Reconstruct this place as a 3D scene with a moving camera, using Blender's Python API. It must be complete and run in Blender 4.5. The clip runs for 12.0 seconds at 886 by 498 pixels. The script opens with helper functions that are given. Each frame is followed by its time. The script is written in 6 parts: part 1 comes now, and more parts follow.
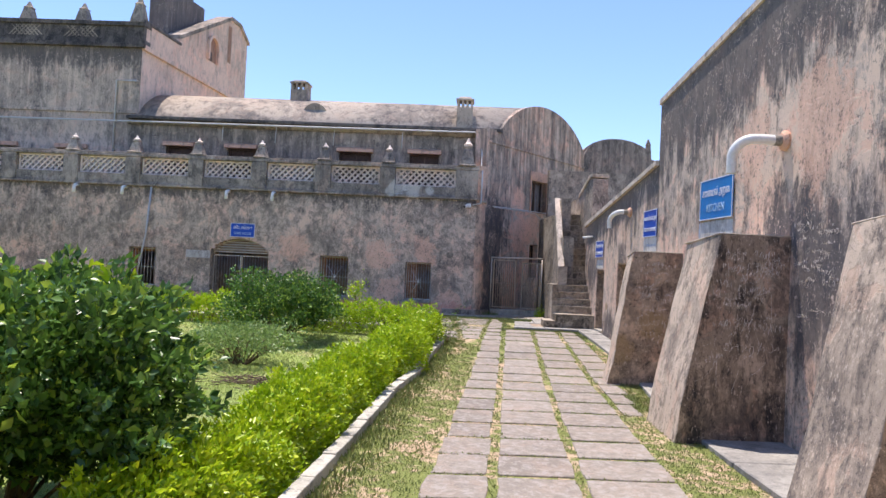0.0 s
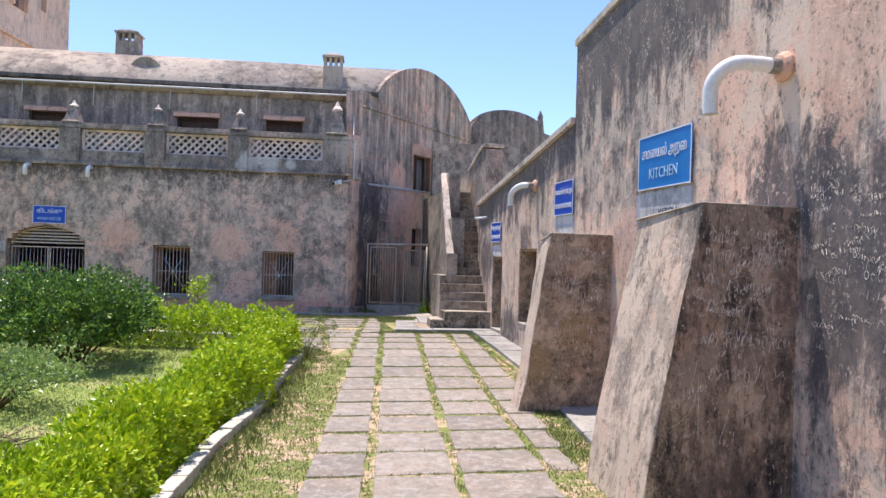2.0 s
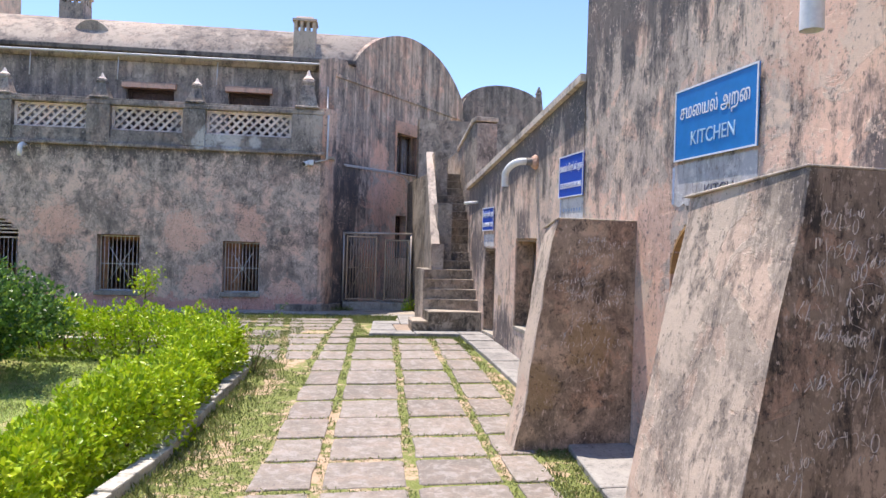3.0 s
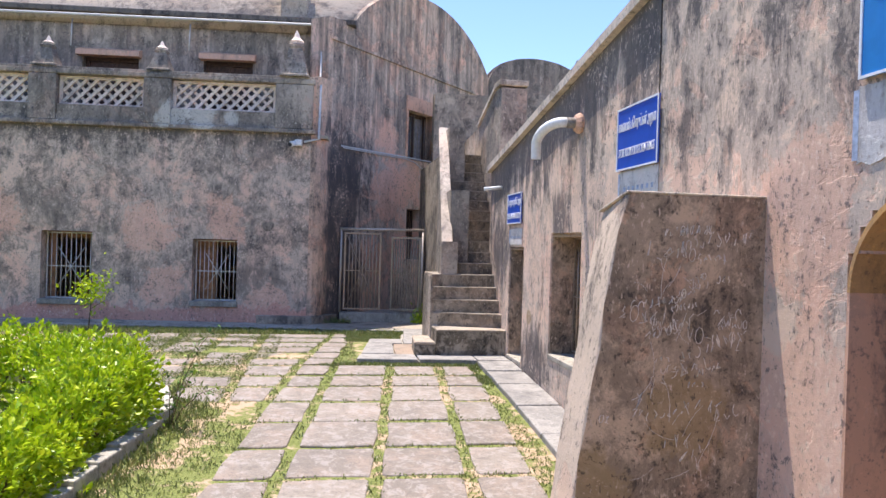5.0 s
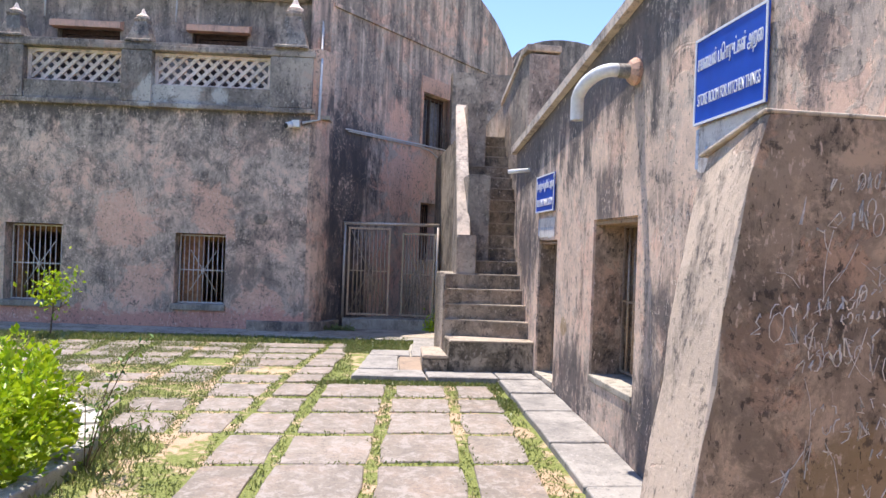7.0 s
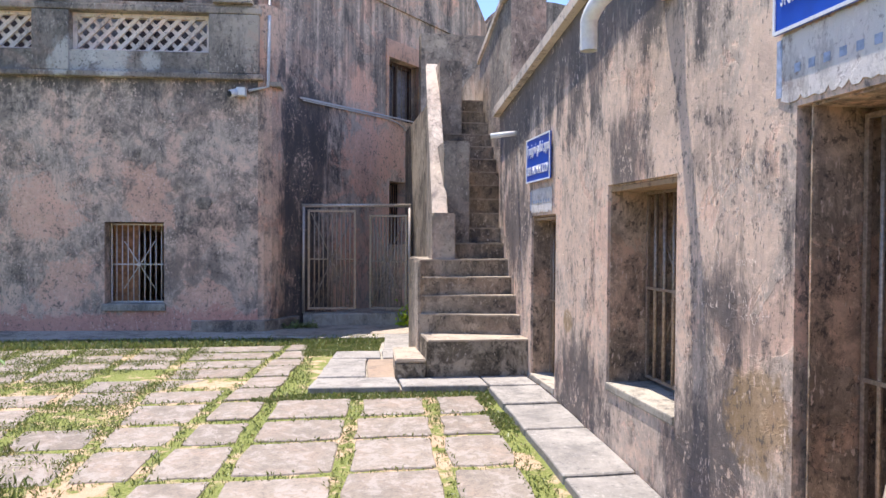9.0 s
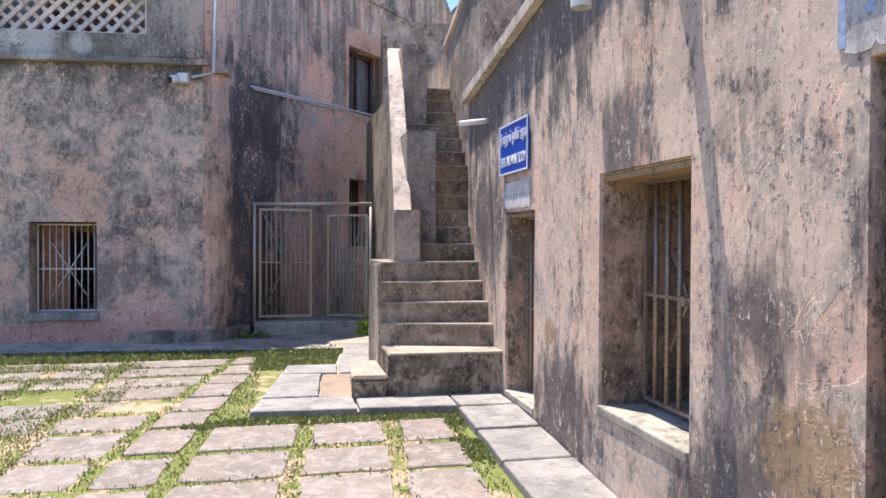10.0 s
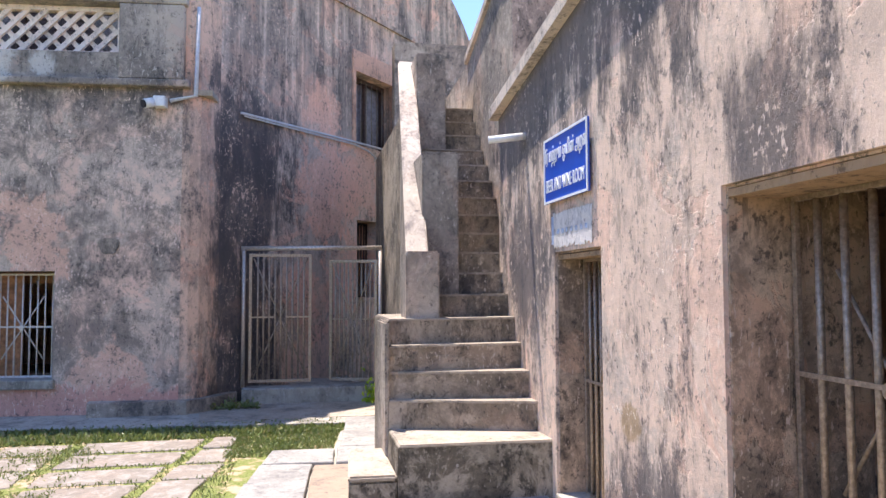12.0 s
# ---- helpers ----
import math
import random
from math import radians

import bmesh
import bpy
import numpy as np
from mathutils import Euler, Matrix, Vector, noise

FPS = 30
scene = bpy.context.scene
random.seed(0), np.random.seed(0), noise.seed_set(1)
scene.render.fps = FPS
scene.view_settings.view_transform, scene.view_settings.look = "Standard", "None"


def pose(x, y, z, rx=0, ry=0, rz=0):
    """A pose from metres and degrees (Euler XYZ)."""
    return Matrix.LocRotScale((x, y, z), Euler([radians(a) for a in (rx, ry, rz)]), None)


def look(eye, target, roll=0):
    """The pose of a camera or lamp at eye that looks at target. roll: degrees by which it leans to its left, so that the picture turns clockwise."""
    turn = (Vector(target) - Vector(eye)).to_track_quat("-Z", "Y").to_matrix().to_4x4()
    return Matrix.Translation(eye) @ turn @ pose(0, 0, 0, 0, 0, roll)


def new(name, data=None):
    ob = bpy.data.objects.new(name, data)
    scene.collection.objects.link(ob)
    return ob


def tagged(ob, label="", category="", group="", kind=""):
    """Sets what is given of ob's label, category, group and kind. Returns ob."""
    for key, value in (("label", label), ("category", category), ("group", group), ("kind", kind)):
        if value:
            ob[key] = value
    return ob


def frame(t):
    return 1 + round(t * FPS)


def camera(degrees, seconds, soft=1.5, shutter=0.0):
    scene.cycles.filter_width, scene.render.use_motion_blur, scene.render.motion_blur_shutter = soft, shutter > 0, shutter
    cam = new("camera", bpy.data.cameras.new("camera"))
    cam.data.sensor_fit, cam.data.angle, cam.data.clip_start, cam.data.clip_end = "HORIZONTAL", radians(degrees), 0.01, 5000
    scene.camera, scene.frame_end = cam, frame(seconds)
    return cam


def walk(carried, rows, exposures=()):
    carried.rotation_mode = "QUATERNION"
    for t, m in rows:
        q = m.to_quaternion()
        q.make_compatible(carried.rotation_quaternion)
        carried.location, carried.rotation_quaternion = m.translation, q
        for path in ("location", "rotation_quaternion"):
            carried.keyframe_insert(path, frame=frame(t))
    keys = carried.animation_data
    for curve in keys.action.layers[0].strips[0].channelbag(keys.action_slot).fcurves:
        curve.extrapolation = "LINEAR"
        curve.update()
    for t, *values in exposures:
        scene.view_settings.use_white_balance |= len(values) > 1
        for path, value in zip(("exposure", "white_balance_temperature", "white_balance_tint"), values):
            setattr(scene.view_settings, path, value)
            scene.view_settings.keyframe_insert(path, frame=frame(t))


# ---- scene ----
# The walk: seconds, eye, target, lean
cam = camera(63.02, 12.0)
PATH = [
    (0.0, (-0.503, -0.380, 1.533), (-0.431, 1.618, 1.577), 2.75),
    (0.25, (-0.520, 0.255, 1.583), (-0.402, 2.250, 1.620), 2.04),
    (0.5, (-0.539, 0.931, 1.635), (-0.376, 2.924, 1.666), 1.25),
    (1.0, (-0.351, 1.817, 1.676), (-0.094, 3.800, 1.698), 1.32),
    (1.5, (-0.144, 2.457, 1.626), (0.197, 4.427, 1.646), 1.56),
    (2.0, (-0.003, 2.958, 1.588), (0.394, 4.918, 1.607), 1.73),
    (2.5, (0.306, 4.014, 1.606), (0.724, 5.970, 1.609), 1.77),
    (4.5, (1.402, 7.221, 1.632), (1.736, 9.193, 1.609), 1.63),
    (5.0, (1.531, 7.886, 1.598), (1.849, 9.861, 1.586), 1.75),
    (5.5, (1.641, 8.310, 1.539), (1.942, 10.287, 1.538), 1.97),
    (6.0, (1.755, 8.687, 1.499), (2.036, 10.668, 1.508), 2.25),
    (6.5, (1.827, 9.144, 1.463), (2.087, 11.127, 1.474), 2.39),
    (8.5, (2.064, 10.556, 1.445), (2.345, 12.535, 1.400), 0.59),
    (9.0, (2.073, 10.935, 1.414), (2.402, 12.908, 1.377), 0.39),
    (9.5, (2.113, 11.308, 1.401), (2.494, 13.271, 1.370), 0.30),
    (10.0, (2.215, 11.699, 1.383), (2.639, 13.653, 1.355), 0.25),
    (10.5, (2.246, 12.143, 1.369), (2.696, 14.092, 1.344), 0.12),
    (11.0, (2.303, 12.518, 1.360), (2.752, 14.467, 1.359), 0.07),
    (11.5, (2.385, 12.859, 1.366), (2.806, 14.813, 1.415), 0.12),
    (12.0, (2.461, 13.157, 1.387), (2.841, 15.118, 1.494), -0.19),
]
walk(cam, [(t, look(e, g, r)) for t, e, g, r in PATH], [(t, e, 6950, 12) for t, e in ((0.0, 0.92), (2.5, 1.04), (5.0, 1.17), (6.5, 1.21), (9.0, 1.24), (10.5, 1.26), (11.2, 1.34), (12.0, 1.5))])
# ---- end of path ----

# ---- world, sun ----
SUN_DIR = Vector((-0.13, 0.2, 0.968)).normalized()
world = bpy.data.worlds.new("sky")
scene.world = world
world.use_nodes = True
_wn = world.node_tree.nodes
_wn.clear()
_sky = _wn.new("ShaderNodeTexSky")
_sky.sky_type = "NISHITA"
_sky.sun_disc = False
_sky.sun_elevation = math.asin(SUN_DIR.z)
_sky.sun_rotation = math.atan2(SUN_DIR.x, SUN_DIR.y)
_sky.dust_density = 0.05
_sky.ozone_density = 8.0
_bg = _wn.new("ShaderNodeBackground")
_bg.inputs["Strength"].default_value = 0.134
_out = _wn.new("ShaderNodeOutputWorld")
_tone = _wn.new("ShaderNodeMix")
_tone.data_type = "RGBA"
_tone.blend_type = "MULTIPLY"
_tone.inputs[0].default_value = 1.0
_tone.inputs[7].default_value = (1.0, 0.955, 1.05, 1.0)
world.node_tree.links.new(_sky.outputs[0], _tone.inputs[6])
world.node_tree.links.new(_tone.outputs[2], _bg.inputs["Color"])
world.node_tree.links.new(_bg.outputs[0], _out.inputs["Surface"])
sun = new("sun", bpy.data.lights.new("sun", "SUN"))
sun.data.energy = 3.45
sun.data.angle = radians(0.53)
sun.data.color = (1.0, 0.94, 0.91)
sun.matrix_world = look(SUN_DIR * 60, (0, 0, 0))


# ---- materials ----
class Nodes:
    def __init__(self, name):
        self.m = bpy.data.materials.new(name)
        self.m.use_nodes = True
        self.t = self.m.node_tree
        self.t.nodes.clear()
        self.out = self.t.nodes.new("ShaderNodeOutputMaterial")
        self.b = self.t.nodes.new("ShaderNodeBsdfPrincipled")
        self.t.links.new(self.b.outputs[0], self.out.inputs[0])

    def put(self, socket, v):
        if isinstance(v, bpy.types.NodeSocket):
            self.t.links.new(v, socket)
        else:
            socket.default_value = v

    def pos(self, scale=(1, 1, 1), local=False):
        if local:
            src = self.t.nodes.new("ShaderNodeTexCoord").outputs["Object"]
        else:
            src = self.t.nodes.new("ShaderNodeNewGeometry").outputs["Position"]
        mp = self.t.nodes.new("ShaderNodeMapping")
        mp.inputs["Scale"].default_value = scale
        self.t.links.new(src, mp.inputs["Vector"])
        return mp.outputs[0]

    def noise(self, vec, scale, detail=5.0, rough=0.6, distort=0.0):
        n = self.t.nodes.new("ShaderNodeTexNoise")
        n.inputs["Scale"].default_value, n.inputs["Detail"].default_value = scale, detail
        n.inputs["Roughness"].default_value, n.inputs["Distortion"].default_value = rough, distort
        self.t.links.new(vec, n.inputs["Vector"])
        return n.outputs["Fac"]

    def ramp(self, fac, lo, hi, a=0.0, b=1.0):
        r = self.t.nodes.new("ShaderNodeMapRange")
        r.interpolation_type = "SMOOTHSTEP"
        for k, v in zip(("Value", "From Min", "From Max", "To Min", "To Max"), (fac, lo, hi, a, b)):
            self.put(r.inputs[k], v)
        return r.outputs[0]

    def math(self, op, a, b=0.0):
        n = self.t.nodes.new("ShaderNodeMath")
        n.operation = op
        self.put(n.inputs[0], a)
        self.put(n.inputs[1], b)
        return n.outputs[0]

    def mix(self, fac, a, b, kind="MIX"):
        n = self.t.nodes.new("ShaderNodeMix")
        n.data_type = "RGBA"
        n.blend_type = kind
        self.put(n.inputs[0], fac)
        for s, v in ((n.inputs[6], a), (n.inputs[7], b)):
            self.put(s, v if isinstance(v, bpy.types.NodeSocket) else (*v, 1.0))
        return n.outputs[2]

    def sep(self, vec):
        n = self.t.nodes.new("ShaderNodeSeparateXYZ")
        self.t.links.new(vec, n.inputs[0])
        return n.outputs

    def random(self):
        return self.t.nodes.new("ShaderNodeObjectInfo").outputs["Random"]

    def island(self):
        return self.t.nodes.new("ShaderNodeNewGeometry").outputs["Random Per Island"]

    def bump(self, height, strength=0.4, dist=0.02):
        n = self.t.nodes.new("ShaderNodeBump")
        n.inputs["Strength"].default_value, n.inputs["Distance"].default_value = strength, dist
        self.t.links.new(height, n.inputs["Height"])
        self.t.links.new(n.outputs[0], self.b.inputs["Normal"])

    def done(self, color, rough=0.85, metal=0.0, spec=0.3):
        self.put(self.b.inputs["Base Color"], color if isinstance(color, bpy.types.NodeSocket) else (*color, 1.0))
        self.put(self.b.inputs["Roughness"], rough)
        self.put(self.b.inputs["Metallic"], metal)
        self.b.inputs["Specular IOR Level"].default_value = spec
        return self.m


def plaster(name, light, mid, dark, pink=0.5, streak=0.5, patch=0.5, smear=0.5, runs=None, foot=None, bump=0.45, fleck=0.5, blots=(), bare=(), tall=0.58, soft=0.0, drips=None, lime=(), mottle=0.0, ochre=()):
    """Old lime plaster: bare light coat, grey weathered coat, grey smears, black algae, chips and pits.
    runs: (height of the coping above, length of the algae runs, fall of that height per metre along the wall).
    blots: (x, y, z, radius) of larger black damp stains with ragged edges; bare: the same for pink bare coat; lime: for white lime; ochre: for brown-yellow stains.
    tall: how stains stretch (1 round, 0.2 long runs); soft: blur of their edges; drips: (lowest height, strength) of long rain streaks;
    mottle: strength of fine dark clouding."""
    n = Nodes(name)
    warm = lambda c: [c[0] * 1.02, c[1] * 0.982, c[2] * 0.885]
    light, mid = warm(light), warm(mid)
    p = n.pos()
    big = n.noise(p, 0.55, 6, 0.6, 0.5)
    mid_n = n.noise(p, 2.3, 9, 0.72, 0.4)
    pat = n.noise(n.pos((1.15, 1.15, tall)), 3.9, 10, 0.8, 0.25)
    fine = n.noise(p, 24.0, 6, 0.75)
    grain = n.noise(p, 95.0, 3, 0.6)
    st = n.noise(n.pos((3.4, 3.4, 0.42)), 1.0, 8, 0.7, 0.4)
    st2 = n.noise(n.pos((9.0, 9.0, 2.4)), 1.0, 8, 0.78, 0.4)
    drop = n.noise(n.pos((44.0, 44.0, 17.0)), 1.0, 3, 0.65, 0.3)
    cover = n.math("ADD", n.math("MULTIPLY", big, 0.55), n.math("MULTIPLY", mid_n, 0.45))
    col = n.mix(n.ramp(cover, 0.535 - 0.1 * patch - soft, 0.575 - 0.1 * patch + soft), light, mid)
    peel = n.noise(p, 1.5, 8, 0.66, 0.7)
    pk = n.ramp(peel, 0.535 - 0.5 * soft, 0.56 + soft)
    col = n.mix(n.math("MULTIPLY", pk, pink), col, [c * k for c, k in zip(light, (1.14, 0.92, 0.86))])
    grey = [0.45 * d + 0.32 * c for d, c in zip(dark, mid)]
    worn = n.ramp(n.noise(p, 0.9, 4, 0.6, 0.5), 0.46, 0.56)
    col = n.mix(n.math("MULTIPLY", n.ramp(st2, 0.49, 0.59, 0.0, smear), worn), col, grey)
    col = n.mix(n.ramp(st2, 0.42, 0.35, 0.0, 0.4 * smear), col, [min(1, c * 1.12) for c in light])
    if mottle:
        cloud = n.noise(n.pos((1.0, 1.0, 0.8)), 5.5, 12, 0.82, 0.5)
        wide = n.noise(p, 1.1, 5, 0.6, 0.4)
        m2 = n.math("ADD", n.math("MULTIPLY", cloud, 0.62), n.math("MULTIPLY", wide, 0.38))
        col = n.mix(n.ramp(m2, 0.46, 0.575, 0.0, mottle), col, [0.75 * d + 0.2 * c for d, c in zip(dark, mid)])
    tend = n.math("ADD", n.math("MULTIPLY", big, 0.35), n.math("ADD", n.math("MULTIPLY", mid_n, 0.22), n.math("MULTIPLY", st, 0.43)))
    wet = n.math("ADD", n.math("MULTIPLY", pat, 0.5), n.math("MULTIPLY", tend, 0.5))
    col = n.mix(n.ramp(wet, 0.49 - 0.6 * soft, 0.535 + 0.6 * soft, 0.0, 0.2 + 0.7 * streak), col, grey)
    col = n.mix(n.ramp(wet, 0.535, 0.565 + soft, 0.0, 0.35 + 0.65 * streak), col, dark)
    if runs:
        z0, length, fall = runs
        c = n.sep(p)
        top = n.math("ADD", z0, n.math("MULTIPLY", c[1], fall))
        below = n.math("DIVIDE", n.math("SUBTRACT", top, c[2]), length)
        v = n.math("SUBTRACT", n.math("ADD", n.math("MULTIPLY", st, 0.5), n.math("MULTIPLY", pat, 0.5)), n.math("MULTIPLY", below, 0.3))
        col = n.mix(n.ramp(v, 0.27, 0.4, 0.0, 0.85), col, dark)
    if drips:
        c = n.sep(p)
        long_n = n.noise(n.pos((5.2, 5.2, 0.09)), 1.0, 4, 0.6, 0.15)
        up = n.ramp(n.math("ADD", c[2], n.math("MULTIPLY", mid_n, 1.2)), drips[0] + 0.3, drips[0] + 1.3)
        col = n.mix(n.math("MULTIPLY", n.ramp(long_n, 0.42, 0.56, 0.0, drips[1]), up), col, dark)
        col = n.mix(n.math("MULTIPLY", n.ramp(long_n, 0.41, 0.35, 0.0, 0.45 * drips[1]), up), col, light)
    for x, y, z, r in blots:
        vm = n.t.nodes.new("ShaderNodeVectorMath")
        vm.operation = "DISTANCE"
        n.t.links.new(p, vm.inputs[0])
        vm.inputs[1].default_value = (x, y, z)
        v = n.math("ADD", n.math("ADD", n.math("MULTIPLY", pat, 0.7), n.math("MULTIPLY", st, 0.5)), n.math("MULTIPLY", n.math("SUBTRACT", 1.0, n.math("DIVIDE", vm.outputs["Value"], r)), 0.3))
        col = n.mix(n.ramp(v, 0.6, 0.78, 0.0, 0.85), col, dark)
    for x, y, z, r in bare:
        vm = n.t.nodes.new("ShaderNodeVectorMath")
        vm.operation = "DISTANCE"
        n.t.links.new(p, vm.inputs[0])
        vm.inputs[1].default_value = (x, y, z)
        v = n.math("ADD", n.math("ADD", n.math("MULTIPLY", mid_n, 0.8), n.math("MULTIPLY", pat, 0.5)), n.math("MULTIPLY", n.math("SUBTRACT", 1.0, n.math("DIVIDE", vm.outputs["Value"], r)), 0.3))
        col = n.mix(n.ramp(v, 0.7, 0.78, 0.0, 0.65), col, [c * k for c, k in zip(light, (1.1, 0.9, 0.84))])
    for x, y, z, r in lime:
        vm = n.t.nodes.new("ShaderNodeVectorMath")
        vm.operation = "DISTANCE"
        n.t.links.new(p, vm.inputs[0])
        vm.inputs[1].default_value = (x, y, z)
        v = n.math("ADD", n.math("ADD", n.math("MULTIPLY", mid_n, 0.8), n.math("MULTIPLY", pat, 0.6)), n.math("MULTIPLY", n.math("SUBTRACT", 1.0, n.math("DIVIDE", vm.outputs["Value"], r)), 0.4))
        col = n.mix(n.ramp(v, 0.76, 0.9, 0.0, 0.6), col, (0.72, 0.69, 0.62))
    for x, y, z, r in ochre:
        vm = n.t.nodes.new("ShaderNodeVectorMath")
        vm.operation = "DISTANCE"
        n.t.links.new(p, vm.inputs[0])
        vm.inputs[1].default_value = (x, y, z)
        v = n.math("ADD", n.math("ADD", n.math("MULTIPLY", mid_n, 0.7), n.math("MULTIPLY", pat, 0.5)), n.math("MULTIPLY", n.math("SUBTRACT", 1.0, n.math("DIVIDE", vm.outputs["Value"], r)), 0.4))
        col = n.mix(n.ramp(v, 0.68, 0.8, 0.0, 0.75), col, (0.4, 0.27, 0.14))
    if foot:
        c = n.sep(p)
        v = n.math("SUBTRACT", mid_n, n.math("MULTIPLY", n.math("SUBTRACT", c[2], foot[0]), foot[1]))
        col = n.mix(n.ramp(v, 0.2, 0.28, 0.0, 0.85), col, foot[2])
    pit = n.math("ADD", n.math("MULTIPLY", fine, 0.6), n.math("MULTIPLY", pat, 0.4))
    col = n.mix(n.ramp(pit, 0.545, 0.58, 0.0, 0.7), col, dark)
    col = n.mix(n.math("MULTIPLY", n.ramp(pit, 0.45, 0.41, 0.0, 0.55), n.ramp(mid_n, 0.44, 0.54)), col, [min(1, c * 1.25) for c in light])
    col = n.mix(n.math("MULTIPLY", n.ramp(drop, 0.6, 0.66, 0.0, fleck), n.ramp(mid_n, 0.45, 0.55)), col, [min(1, 0.12 + 0.85 * c) for c in light])
    col = n.mix(n.ramp(drop, 0.36, 0.31, 0.0, fleck * 0.8), col, dark)
    h = n.math("ADD", n.math("ADD", n.math("MULTIPLY", pk, -0.25), n.math("MULTIPLY", pat, 0.4)), n.math("ADD", n.math("MULTIPLY", fine, 0.3), n.math("MULTIPLY", grain, 0.1)))
    n.bump(h, bump, 0.02)
    return n.done(col, n.ramp(fine, 0.3, 0.7, 0.82, 0.95), 0.0, 0.2)


M_FACADE = plaster("facade_plaster", (0.8, 0.62, 0.53), (0.6, 0.5, 0.44), (0.11, 0.097, 0.09), 0.35, 0.5, 0.85, 0.4, (3.75, 0.8, 0.0), (0.1, 1.05, (0.68, 0.35, 0.27)), 0.6, 1.0, (), ((0.5, 21.15, 0.5, 0.5), (-0.3, 21.2, 1.9, 0.5), (-1.6, 21.3, 1.7, 0.6), (-1.3, 21.3, 0.7, 0.5), (-4.2, 21.5, 1.9, 0.6)), 0.9, 0.01, None, (), 0.8)
M_CORNER = plaster("corner_plaster", (0.72, 0.51, 0.41), (0.58, 0.45, 0.38), (0.1, 0.09, 0.088), 0.6, 0.35, 0.4, 0.4, None, None, 0.45, 0.7, [(1.62, 21.55, 0.2 + 0.5 * k, 0.42) for k in range(8)], (), 0.5, 0.01, None, (), 0.35)
M_UPPER = plaster("upper_plaster", (0.55, 0.465, 0.42), (0.39, 0.34, 0.31), (0.085, 0.078, 0.076), 0.3, 0.5, 0.9, 0.5, None, None, 0.45, 0.7, (), (), 0.5, 0.01, (3.0, 0.45), (), 0.4)
M_PARAPET = plaster("parapet_plaster", (0.48, 0.415, 0.37), (0.32, 0.28, 0.257), (0.075, 0.069, 0.066), 0.4, 0.5, 0.8, 0.5, None, None, 0.5, 0.9, (), (), 0.7, 0.01, None, ((-0.7, 21.2, 3.72, 0.34), (-1.25, 21.25, 3.75, 0.4), (-0.2, 21.15, 3.7, 0.22)), 0.45)
M_LATTICE = plaster("lattice_plaster", (0.86, 0.735, 0.7), (0.78, 0.68, 0.65), (0.3, 0.255, 0.25), 0.3, 0.15, 0.4, 0.2)
M_GABLE = plaster("gable_plaster", (0.8, 0.57, 0.475), (0.58, 0.485, 0.435), (0.08, 0.074, 0.074), 0.5, 0.35, 0.6, 0.5, None, None, 0.45, 0.6, ((1.7, 21.6, 0.3, 0.95), (1.75, 21.65, 1.3, 1.05), (1.8, 21.7, 2.3, 1.1), (1.85, 21.75, 3.1, 0.9)), ((2.9, 22.9, 2.7, 0.9), (3.3, 23.3, 2.9, 0.8), (2.75, 22.7, 3.7, 0.5), (3.2, 23.2, 1.6, 0.8), (2.5, 22.5, 1.4, 0.5)), 0.45, 0.01, (3.3, 0.5), (), 0.3)
M_ROOF = plaster("roof_plaster", (0.5, 0.43, 0.38), (0.36, 0.31, 0.28), (0.12, 0.108, 0.105), 0.2, 0.3, 0.5, 0.2)
M_RIGHT = plaster("court_wall_plaster", (0.76, 0.605, 0.515), (0.55, 0.465, 0.42), (0.1, 0.092, 0.094), 0.5, 0.45, 0.55, 0.5, (5.9, 1.5, -0.13), None, 0.4, 0.7, ((3.97, 7.3, 1.6, 1.6), (3.97, 8.3, 2.25, 0.7), (3.97, 5.6, 0.6, 1.5)), ((3.97, 11.4, 0.8, 0.8), (3.97, 11.3, 1.8, 0.6), (3.97, 7.6, 3.4, 0.9), (3.97, 9.2, 3.3, 0.7)))
M_LOW = plaster("store_wall_plaster", (0.79, 0.615, 0.52), (0.62, 0.52, 0.46), (0.115, 0.103, 0.1), 0.4, 0.4, 0.6, 0.6, (5.72, 1.4, -0.158), None, 0.45, 0.9, ((3.97, 14.2, 0.2, 0.7), (3.97, 15.3, 1.9, 0.5), (3.97, 16.2, 0.2, 0.7), (3.97, 17.9, 1.6, 0.7), (3.97, 14.15, 1.1, 0.3)), (), 0.5, 0.0, None, (), 0.3, ((3.97, 13.87, 0.6, 0.32), (3.97, 16.35, 0.75, 0.15)))
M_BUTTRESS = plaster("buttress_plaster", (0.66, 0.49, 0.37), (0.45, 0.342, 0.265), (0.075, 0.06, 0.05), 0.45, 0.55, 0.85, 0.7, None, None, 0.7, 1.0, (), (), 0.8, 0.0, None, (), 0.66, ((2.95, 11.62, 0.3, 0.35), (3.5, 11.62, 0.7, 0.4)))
M_BUTTDARK = plaster("shaded_grimy_buttress_plaster", (0.56, 0.43, 0.345), (0.36, 0.275, 0.22), (0.05, 0.043, 0.04), 0.5, 0.75, 0.85, 0.7, None, None, 0.7, 1.0, (), (), 0.4, 0.0, None, (), 0.75)
M_BUTTSUNLIT = plaster("sunlit_buttress_face_plaster", (0.6, 0.5, 0.43), (0.42, 0.355, 0.31), (0.11, 0.097, 0.092), 0.35, 0.45, 0.6, 0.6, None, None, 0.5, 0.8)
M_TOWER = plaster("tower_plaster", (0.66, 0.545, 0.485), (0.5, 0.425, 0.39), (0.11, 0.1, 0.098), 0.35, 0.35, 0.5, 0.5, (8.1, 1.2, 0.0), None, 0.45, 0.5, (), (), 0.5, 0.01, (5.5, 0.35), (), 0.35)
